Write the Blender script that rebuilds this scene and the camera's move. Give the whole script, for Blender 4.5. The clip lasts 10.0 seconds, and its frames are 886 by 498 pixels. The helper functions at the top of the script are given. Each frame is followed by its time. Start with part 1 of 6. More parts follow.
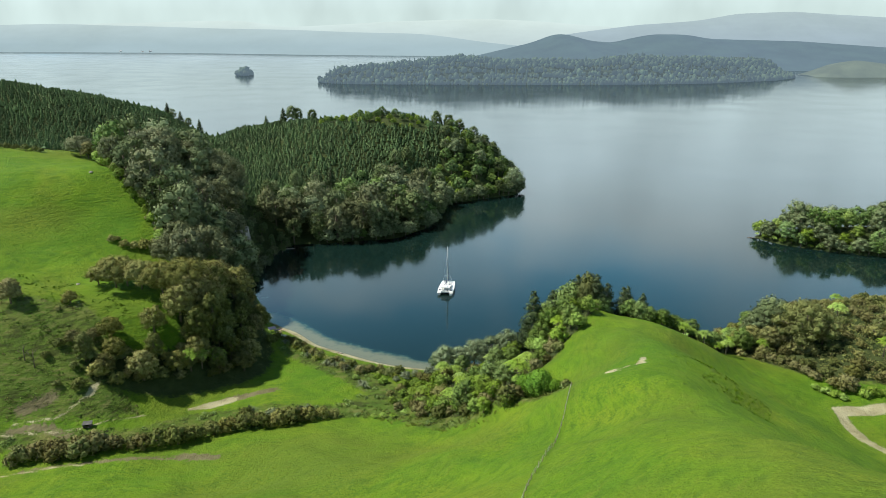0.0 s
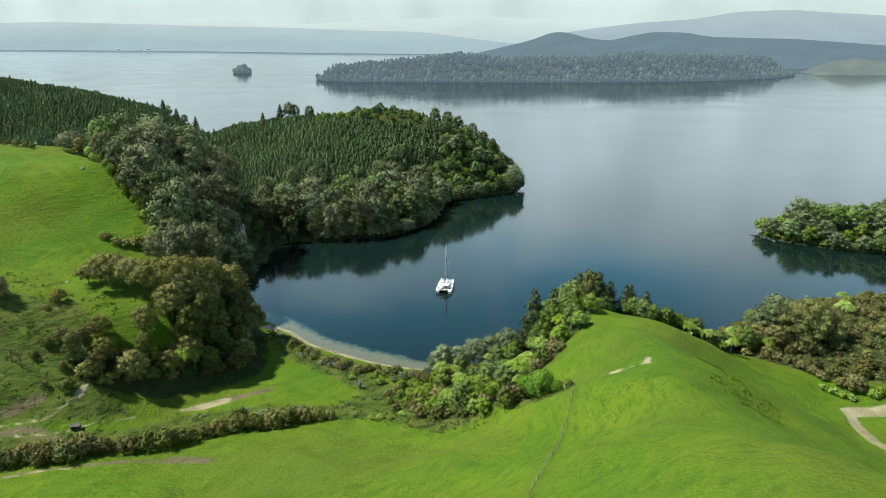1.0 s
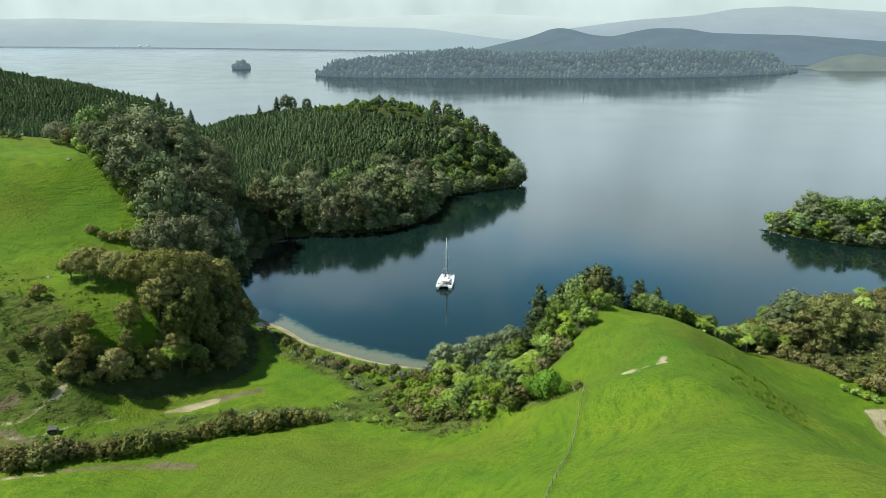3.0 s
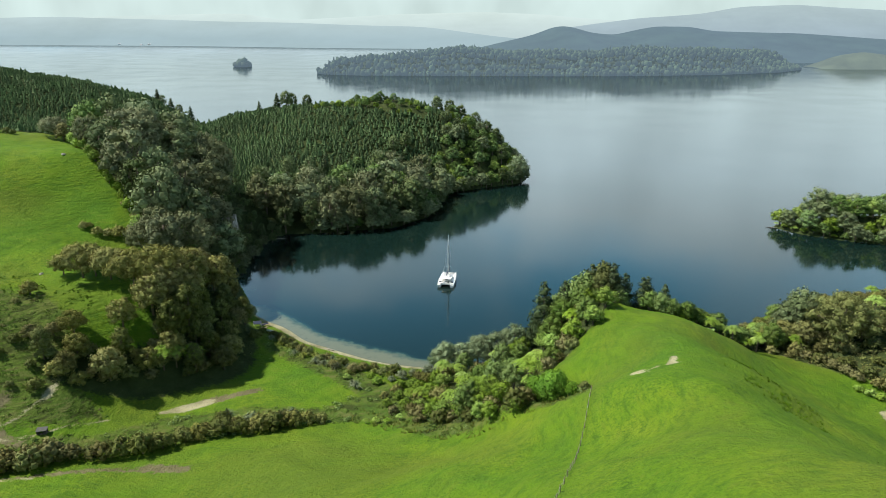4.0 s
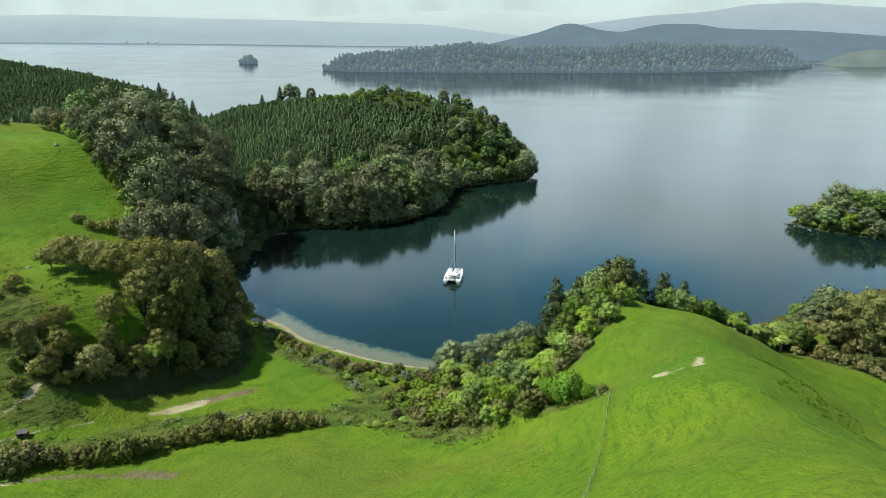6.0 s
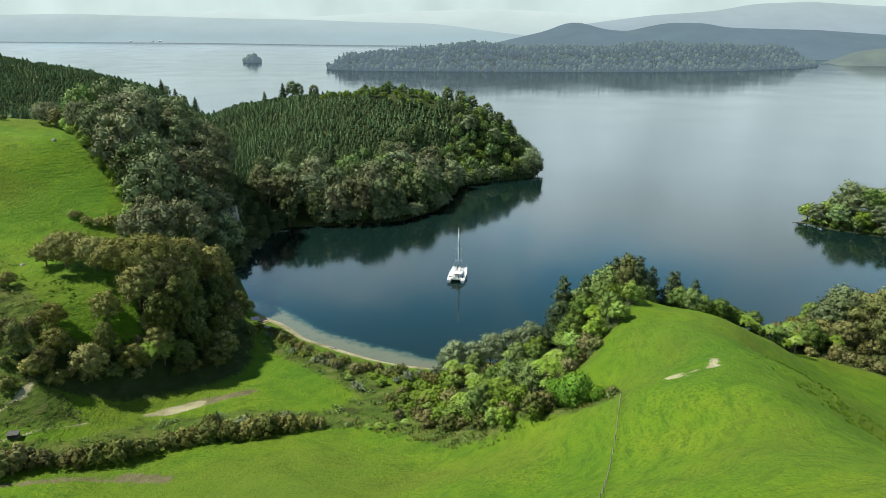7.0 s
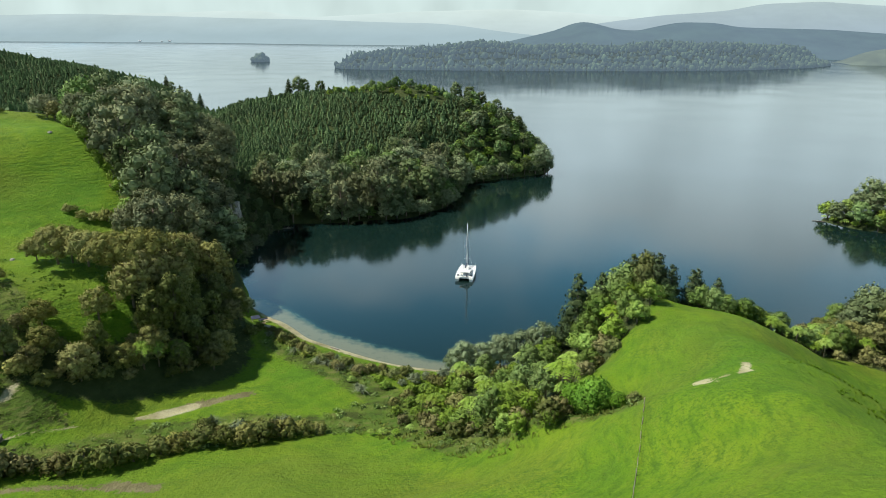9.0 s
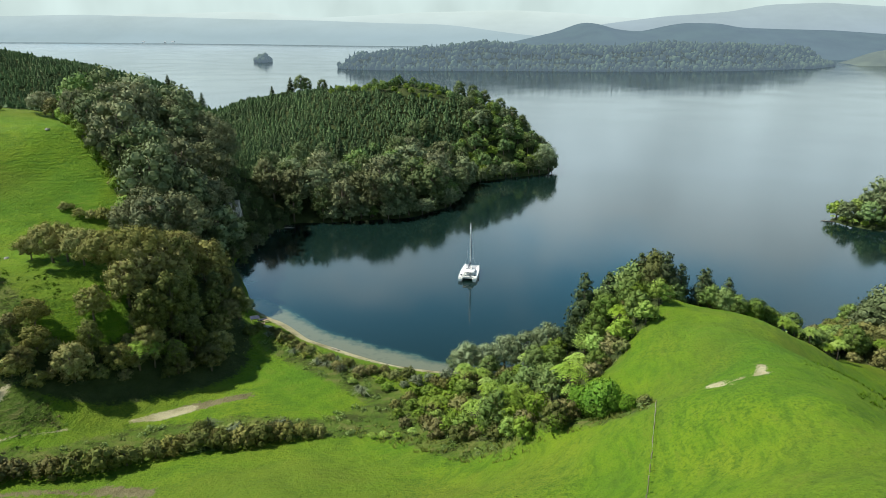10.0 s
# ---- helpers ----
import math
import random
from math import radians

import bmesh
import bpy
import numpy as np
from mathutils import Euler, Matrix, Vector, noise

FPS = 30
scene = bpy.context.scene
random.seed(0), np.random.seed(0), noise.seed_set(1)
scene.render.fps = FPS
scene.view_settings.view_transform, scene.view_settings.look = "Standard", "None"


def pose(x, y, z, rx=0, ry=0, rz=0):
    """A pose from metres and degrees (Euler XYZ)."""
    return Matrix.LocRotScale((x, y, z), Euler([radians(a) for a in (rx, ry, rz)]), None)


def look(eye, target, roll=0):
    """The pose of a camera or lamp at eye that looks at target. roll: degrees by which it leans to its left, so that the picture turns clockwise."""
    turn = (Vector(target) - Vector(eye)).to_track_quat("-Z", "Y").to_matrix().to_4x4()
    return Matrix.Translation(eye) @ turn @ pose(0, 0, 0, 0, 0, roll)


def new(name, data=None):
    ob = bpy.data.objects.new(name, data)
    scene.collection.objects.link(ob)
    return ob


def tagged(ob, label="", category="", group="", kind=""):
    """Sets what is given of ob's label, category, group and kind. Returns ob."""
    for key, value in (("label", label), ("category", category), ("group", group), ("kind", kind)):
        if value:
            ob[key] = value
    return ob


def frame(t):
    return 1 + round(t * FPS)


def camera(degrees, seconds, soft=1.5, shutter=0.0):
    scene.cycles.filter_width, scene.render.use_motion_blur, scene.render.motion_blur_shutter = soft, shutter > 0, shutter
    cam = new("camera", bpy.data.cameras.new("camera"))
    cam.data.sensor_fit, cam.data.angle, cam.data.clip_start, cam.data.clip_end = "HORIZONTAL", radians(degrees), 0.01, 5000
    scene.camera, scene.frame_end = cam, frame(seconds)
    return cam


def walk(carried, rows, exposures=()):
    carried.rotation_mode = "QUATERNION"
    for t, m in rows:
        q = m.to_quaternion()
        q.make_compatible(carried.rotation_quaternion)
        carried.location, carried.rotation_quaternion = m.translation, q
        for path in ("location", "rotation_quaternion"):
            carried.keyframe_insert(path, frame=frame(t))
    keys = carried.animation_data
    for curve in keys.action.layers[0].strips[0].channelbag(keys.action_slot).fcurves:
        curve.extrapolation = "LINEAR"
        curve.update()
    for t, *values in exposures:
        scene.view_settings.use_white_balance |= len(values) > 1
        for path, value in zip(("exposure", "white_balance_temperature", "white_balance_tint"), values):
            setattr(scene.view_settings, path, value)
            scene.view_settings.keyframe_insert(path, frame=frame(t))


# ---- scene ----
cam = camera(65.08, 10.0, soft=0.8)
# seconds, eye, pitch, roll, yaw
PATH = [
    (0, -0.001, 0.030, 107.765, -17.176, 0.018, 0.026),
    (0.5, 0.017, 2.438, 106.807, -17.238, 0.024, -0.039),
    (1, 0.032, 4.872, 105.788, -17.298, 0.029, -0.085),
    (1.5, 0.043, 7.326, 104.722, -17.354, 0.032, -0.112),
    (2, 0.050, 9.794, 103.619, -17.407, 0.035, -0.117),
    (2.5, 0.053, 12.270, 102.491, -17.457, 0.038, -0.101),
    (4, 0.028, 19.680, 99.039, -17.586, 0.049, 0.079),
    (4.5, 0.008, 22.125, 97.891, -17.621, 0.055, 0.181),
    (5, -0.019, 24.547, 96.756, -17.653, 0.060, 0.301),
    (5.5, -0.053, 26.941, 95.636, -17.679, 0.067, 0.438),
    (7, -0.193, 33.890, 92.407, -17.724, 0.089, 0.918),
    (7.5, -0.252, 36.110, 91.379, -17.725, 0.096, 1.089),
    (8, -0.317, 38.272, 90.375, -17.717, 0.102, 1.259),
    (8.5, -0.387, 40.371, 89.395, -17.701, 0.107, 1.423),
    (9, -0.462, 42.401, 88.436, -17.673, 0.109, 1.574),
    (9.5, -0.542, 44.357, 87.494, -17.635, 0.109, 1.708),
    (10, -0.624, 46.232, 86.565, -17.583, 0.105, 1.817),
]


def eye_pose(x, y, z, pitch, roll, yaw):
    return pose(x, y, z, 90 + pitch, 0, yaw) @ pose(0, 0, 0, 0, 0, roll)


walk(cam, [(row[0], eye_pose(*row[1:])) for row in PATH])

# ---- daylight ----
SUN_WAY = Vector((-0.92, 0.10, 1.25)).normalized()      # towards the sun: on the left, half way up
world = bpy.data.worlds.new("sky")
scene.world = world
world.use_nodes = True
wn, wl = world.node_tree.nodes, world.node_tree.links
wn.clear()
sky = wn.new("ShaderNodeTexSky")
sky.sky_type, sky.sun_disc = "NISHITA", False
sky.sun_elevation = math.asin(SUN_WAY.z)
sky.sun_rotation = math.atan2(SUN_WAY.x, SUN_WAY.y)
sky.altitude, sky.air_density, sky.dust_density, sky.ozone_density = 300, 1.0, 0.7, 1.5
place_in = wn.new("ShaderNodeTexCoord")
split = wn.new("ShaderNodeSeparateXYZ")
wl.new(place_in.outputs["Generated"], split.inputs[0])
# a thin, broken layer of cloud, closed towards the horizon
stretch = wn.new("ShaderNodeMapping")
stretch.inputs["Scale"].default_value = (2.2, 2.2, 5.0)
wl.new(place_in.outputs["Generated"], stretch.inputs[0])
puffs = wn.new("ShaderNodeTexNoise")
puffs.inputs["Scale"].default_value, puffs.inputs["Detail"].default_value, puffs.inputs["Roughness"].default_value = 1.7, 5, 0.55
wl.new(stretch.outputs[0], puffs.inputs["Vector"])
low = wn.new("ShaderNodeMapRange")
low.inputs["From Min"].default_value, low.inputs["From Max"].default_value = 0.17, 0.42
low.inputs["To Min"].default_value, low.inputs["To Max"].default_value = 0.50, -0.14
wl.new(split.outputs["Z"], low.inputs["Value"])
total = wn.new("ShaderNodeMath")
wl.new(puffs.outputs["Fac"], total.inputs[0])
wl.new(low.outputs[0], total.inputs[1])
cover = wn.new("ShaderNodeMapRange")
cover.inputs["From Min"].default_value, cover.inputs["From Max"].default_value = 0.42, 0.78
wl.new(total.outputs[0], cover.inputs["Value"])
mixed = wn.new("ShaderNodeMix")
mixed.data_type = "RGBA"
lit = wn.new("ShaderNodeValToRGB")
for element, (at, colour) in zip((lit.color_ramp.elements[0], lit.color_ramp.elements[1], lit.color_ramp.elements.new(0.4)), ((0.03, (0.43, 0.53, 0.515)), (0.7, (0.32, 0.42, 0.47)), (0.18, (0.71, 0.89, 0.97)))):
    element.position, element.color = at, (*colour, 1)
wl.new(split.outputs["Z"], lit.inputs[0])
scaled = wn.new("ShaderNodeVectorMath")
scaled.operation = "SCALE"
scaled.inputs["Scale"].default_value = 13.3
# soft, uneven brightness of the cloud
bands = wn.new("ShaderNodeMapping")
bands.inputs["Scale"].default_value = (6.0, 6.0, 3.2)
wl.new(place_in.outputs["Generated"], bands.inputs[0])
folds = wn.new("ShaderNodeTexNoise")
folds.inputs["Scale"].default_value, folds.inputs["Detail"].default_value, folds.inputs["Roughness"].default_value = 1.5, 4, 0.5
wl.new(bands.outputs[0], folds.inputs["Vector"])
uneven = wn.new("ShaderNodeMapRange")
uneven.inputs["From Min"].default_value, uneven.inputs["From Max"].default_value = 0.3, 0.7
uneven.inputs["To Min"].default_value, uneven.inputs["To Max"].default_value = 0.84, 1.13
wl.new(folds.outputs["Fac"], uneven.inputs["Value"])
shaded = wn.new("ShaderNodeVectorMath")
shaded.operation = "SCALE"
wl.new(lit.outputs[0], shaded.inputs[0])
wl.new(uneven.outputs[0], shaded.inputs["Scale"])
wl.new(shaded.outputs[0], scaled.inputs[0])
wl.new(scaled.outputs[0], mixed.inputs[7])
wl.new(cover.outputs[0], mixed.inputs[0])
blue = wn.new("ShaderNodeVectorMath")
blue.operation = "MULTIPLY"
# the clear part is milky low down and deep overhead
milky = wn.new("ShaderNodeValToRGB")
for element, (at, colour) in zip(milky.color_ramp.elements, ((0.24, (0.44, 0.85, 0.82)), (0.58, (0.085, 0.12, 0.115)))):
    element.position, element.color = at, (*colour, 1)
wl.new(split.outputs["Z"], milky.inputs[0])
richer = wn.new("ShaderNodeVectorMath")
richer.operation = "SCALE"
richer.inputs["Scale"].default_value = 4.2
wl.new(milky.outputs[0], richer.inputs[0])
wl.new(richer.outputs[0], blue.inputs[1])
wl.new(sky.outputs[0], blue.inputs[0])
wl.new(blue.outputs[0], mixed.inputs[6])
back = wn.new("ShaderNodeBackground")
back.inputs["Strength"].default_value = 0.077
wl.new(mixed.outputs[2], back.inputs["Color"])
wl.new(back.outputs[0], wn.new("ShaderNodeOutputWorld").inputs[0])

sun = new("sun", bpy.data.lights.new("sun", "SUN"))
sun.data.energy, sun.data.angle, sun.data.color = 5.0, radians(0.6), (1.0, 0.95, 0.85)
sun.matrix_world = look(SUN_WAY * 900, (0, 0, 0))
scene.view_settings.exposure = 0.56


# ---- materials ----
def material(name, rough=0.8):
    mat = bpy.data.materials.new(name)
    mat.use_nodes = True
    nodes = mat.node_tree.nodes
    shade = nodes["Principled BSDF"]
    shade.inputs["Roughness"].default_value = rough
    shade.inputs["Specular IOR Level"].default_value = 0.25
    return mat, nodes, mat.node_tree.links, shade


def noise_node(nodes, links, scale, detail=4, rough=0.55, source=None):
    node = nodes.new("ShaderNodeTexNoise")
    node.inputs["Scale"].default_value, node.inputs["Detail"].default_value, node.inputs["Roughness"].default_value = scale, detail, rough
    if source:
        links.new(source, node.inputs["Vector"])
    return node


def ramp_node(nodes, links, source, stops):
    node = nodes.new("ShaderNodeValToRGB")
    while len(node.color_ramp.elements) < len(stops):
        node.color_ramp.elements.new(0.5)
    for element, (at, colour) in zip(node.color_ramp.elements, stops):
        element.position, element.color = at, (*colour, 1)
    links.new(source, node.inputs[0])
    return node


def mix_node(nodes, links, fac, a, b, blend="MIX"):
    node = nodes.new("ShaderNodeMix")
    node.data_type, node.blend_type = "RGBA", blend
    for socket, value in ((0, fac), (6, a), (7, b)):
        if isinstance(value, bpy.types.NodeSocket):
            links.new(value, node.inputs[socket])
        elif isinstance(value, (int, float)):
            node.inputs[socket].default_value = value
        else:
            node.inputs[socket].default_value = (*value, 1)
    return node.outputs[2]


def range_node(nodes, links, source, a, b, c=0.0, d=1.0):
    node = nodes.new("ShaderNodeMapRange")
    for socket, value in zip(("From Min", "From Max", "To Min", "To Max"), (a, b, c, d)):
        node.inputs[socket].default_value = value
    links.new(source, node.inputs["Value"])
    return node.outputs[0]


def bump_node(nodes, links, height_out, shade, strength, distance):
    node = nodes.new("ShaderNodeBump")
    node.inputs["Strength"].default_value, node.inputs["Distance"].default_value = strength, distance
    links.new(height_out, node.inputs["Height"])
    links.new(node.outputs[0], shade.inputs["Normal"])
    return node


def plain(name, colour, rough=0.6, metal=0.0, vary=0.15, scale=3.0):
    """Painted, wooden or stony surface with faint mottling."""
    mat, nodes, links, shade = material(name, rough)
    spot = nodes.new("ShaderNodeTexCoord")
    grain = noise_node(nodes, links, scale, 5, 0.6, spot.outputs["Object"])
    dark = tuple(c * (1 - vary) for c in colour)
    light = tuple(min(1, c * (1 + vary)) for c in colour)
    out = ramp_node(nodes, links, grain.outputs["Fac"], [(0.3, dark), (0.7, light)])
    links.new(out.outputs[0], shade.inputs["Base Color"])
    shade.inputs["Metallic"].default_value = metal
    bump_node(nodes, links, grain.outputs["Fac"], shade, 0.2, 0.02)
    return mat


def leafage(name, colour, spread=0.22, see_through=0.15, patch=0.045):
    """Leaves: each spray a little different, each plant a little different."""
    mat, nodes, links, shade = material(name, 0.6)
    shade.inputs["Specular IOR Level"].default_value = 0.09
    geo = nodes.new("ShaderNodeNewGeometry")
    thing = nodes.new("ShaderNodeObjectInfo")
    one = range_node(nodes, links, geo.outputs["Random Per Island"], 0, 1, 1 - spread, 1 + spread)
    two = range_node(nodes, links, thing.outputs["Random"], 0, 1, 0.72, 1.22)
    both = nodes.new("ShaderNodeMath")
    both.operation = "MULTIPLY"
    links.new(one, both.inputs[0])
    links.new(two, both.inputs[1])
    spot = noise_node(nodes, links, 0.22, 4, 0.6, geo.outputs["Position"])
    stand = noise_node(nodes, links, patch, 3, 0.6, geo.outputs["Position"])
    tone = nodes.new("ShaderNodeMath")
    tone.operation = "MULTIPLY"
    links.new(both.outputs[0], tone.inputs[0])
    links.new(range_node(nodes, links, stand.outputs["Fac"], 0.3, 0.7, 0.68, 1.3), tone.inputs[1])
    hue = nodes.new("ShaderNodeHueSaturation")
    hue.inputs["Color"].default_value = (*colour, 1)
    links.new(range_node(nodes, links, spot.outputs["Fac"], 0.3, 0.7, 0.487, 0.510), hue.inputs["Hue"])
    links.new(range_node(nodes, links, thing.outputs["Random"], 0, 1, 1.12, 0.92), hue.inputs["Saturation"])
    links.new(tone.outputs[0], hue.inputs["Value"])
    links.new(hue.outputs[0], shade.inputs["Base Color"])
    thin = nodes.new("ShaderNodeBsdfTranslucent")
    links.new(hue.outputs[0], thin.inputs["Color"])
    joined = nodes.new("ShaderNodeMixShader")
    joined.inputs[0].default_value = see_through
    links.new(shade.outputs[0], joined.inputs[1])
    links.new(thin.outputs[0], joined.inputs[2])
    links.new(joined.outputs[0], nodes["Material Output"].inputs[0])
    return mat


def ground_material():
    mat, nodes, links, shade = material("pasture and soil", 0.9)
    shade.inputs["Specular IOR Level"].default_value = 0.1
    geo = nodes.new("ShaderNodeNewGeometry")
    pos = geo.outputs["Position"]
    broad = noise_node(nodes, links, 0.035, 4, 0.55, pos)
    mid = noise_node(nodes, links, 0.16, 5, 0.62, pos)
    fine = noise_node(nodes, links, 0.9, 5, 0.7, pos)
    grass = ramp_node(nodes, links, broad.outputs["Fac"], [(0.32, (0.068, 0.148, 0.009)), (0.5, (0.106, 0.184, 0.009)), (0.66, (0.146, 0.196, 0.014))]).outputs[0]
    grass = mix_node(nodes, links, range_node(nodes, links, mid.outputs["Fac"], 0.35, 0.62, 0.42, 0), grass, (0.046, 0.120, 0.008))
    grass = mix_node(nodes, links, range_node(nodes, links, fine.outputs["Fac"], 0.56, 0.75, 0, 0.32), grass, (0.115, 0.172, 0.022))
    grass = mix_node(nodes, links, range_node(nodes, links, fine.outputs["Fac"], 0.45, 0.28, 0, 0.55), grass, (0.034, 0.084, 0.011))

    along = nodes.new("ShaderNodeMapping")
    along.inputs["Scale"].default_value = (0.22, 0.22, 1.5)
    links.new(pos, along.inputs[0])
    terraces = noise_node(nodes, links, 1.0, 4, 0.6, along.outputs[0])
    grass = mix_node(nodes, links, range_node(nodes, links, terraces.outputs["Fac"], 0.50, 0.36, 0, 0.5), grass, (0.040, 0.095, 0.009))
    grass = mix_node(nodes, links, range_node(nodes, links, terraces.outputs["Fac"], 0.56, 0.72, 0, 0.55), grass, (0.118, 0.156, 0.020))
    worn = noise_node(nodes, links, 0.055, 3, 0.6, along.outputs[0])
    grass = mix_node(nodes, links, range_node(nodes, links, worn.outputs["Fac"], 0.48, 0.64, 0, 0.5), grass, (0.104, 0.126, 0.017))

    # darker flecks of rank grass, gathered in patches
    fleck = noise_node(nodes, links, 1.1, 4, 0.65, along.outputs[0])
    small = noise_node(nodes, links, 1.7, 3, 0.6, pos)
    where = noise_node(nodes, links, 0.07, 3, 0.6, pos)
    gather = nodes.new("ShaderNodeMath")
    gather.operation = "MULTIPLY"
    links.new(range_node(nodes, links, small.outputs["Fac"], 0.52, 0.40, 0, 0.5), gather.inputs[0])
    links.new(range_node(nodes, links, where.outputs["Fac"], 0.44, 0.60, 0, 1), gather.inputs[1])
    grass = mix_node(nodes, links, gather.outputs[0], grass, (0.026, 0.082, 0.008))
    grass = mix_node(nodes, links, range_node(nodes, links, fleck.outputs["Fac"], 0.60, 0.72, 0, 0.3), grass, (0.115, 0.165, 0.020))
    blades = noise_node(nodes, links, 3.2, 3, 0.7, pos)
    grass = mix_node(nodes, links, range_node(nodes, links, blades.outputs["Fac"], 0.48, 0.3, 0, 0.6), grass, (0.030, 0.080, 0.008))
    grass = mix_node(nodes, links, range_node(nodes, links, blades.outputs["Fac"], 0.54, 0.72, 0, 0.3), grass, (0.122, 0.196, 0.018))

    def cover_of(key, low_edge, high_edge, wobble=0.5, grain=None):
        attr = nodes.new("ShaderNodeAttribute")
        attr.attribute_name = key
        add = nodes.new("ShaderNodeMath")
        add.operation = "MULTIPLY_ADD"
        shift = range_node(nodes, links, (grain or fine).outputs["Fac"], 0.25, 0.75, -wobble, wobble)
        links.new(shift, add.inputs[0])
        add.inputs[1].default_value = 0.6
        links.new(attr.outputs["Fac"], add.inputs[2])
        return range_node(nodes, links, add.outputs[0], low_edge, high_edge)

    rough = ramp_node(nodes, links, mid.outputs["Fac"], [(0.3, (0.036, 0.078, 0.009)), (0.5, (0.066, 0.110, 0.014)), (0.7, (0.106, 0.124, 0.030))]).outputs[0]
    rough = mix_node(nodes, links, range_node(nodes, links, fine.outputs["Fac"], 0.4, 0.65, 0, 0.55), rough, (0.076, 0.114, 0.023))
    rough = mix_node(nodes, links, range_node(nodes, links, terraces.outputs["Fac"], 0.50, 0.40, 0, 0.8), rough, (0.036, 0.046, 0.012))
    rough = mix_node(nodes, links, range_node(nodes, links, terraces.outputs["Fac"], 0.54, 0.66, 0, 0.6), rough, (0.130, 0.128, 0.046))
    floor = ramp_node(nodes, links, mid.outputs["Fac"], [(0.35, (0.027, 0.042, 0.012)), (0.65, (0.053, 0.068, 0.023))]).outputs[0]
    sandy = ramp_node(nodes, links, mid.outputs["Fac"], [(0.3, (0.17, 0.155, 0.085)), (0.5, (0.28, 0.26, 0.155)), (0.7, (0.37, 0.35, 0.225))]).outputs[0]
    earthy = ramp_node(nodes, links, mid.outputs["Fac"], [(0.3, (0.085, 0.078, 0.038)), (0.7, (0.165, 0.148, 0.082))]).outputs[0]
    bed = (0.023, 0.038, 0.034)
    out = mix_node(nodes, links, cover_of("rough", 0.42, 0.80, 0.8), grass, rough)
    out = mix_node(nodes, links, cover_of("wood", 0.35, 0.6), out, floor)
    out = mix_node(nodes, links, cover_of("earth", 0.4, 0.7, 0.9), out, earthy)
    out = mix_node(nodes, links, cover_of("sand", 0.42, 0.62, 0.8, blades), out, sandy)
    out = mix_node(nodes, links, cover_of("bed", 0.45, 0.55, 0.0), out, bed)
    links.new(out, shade.inputs["Base Color"])
    add = nodes.new("ShaderNodeMath")
    links.new(terraces.outputs["Fac"], add.inputs[0])
    links.new(fine.outputs["Fac"], add.inputs[1])
    bump_node(nodes, links, add.outputs[0], shade, 0.7, 1.1)
    return mat


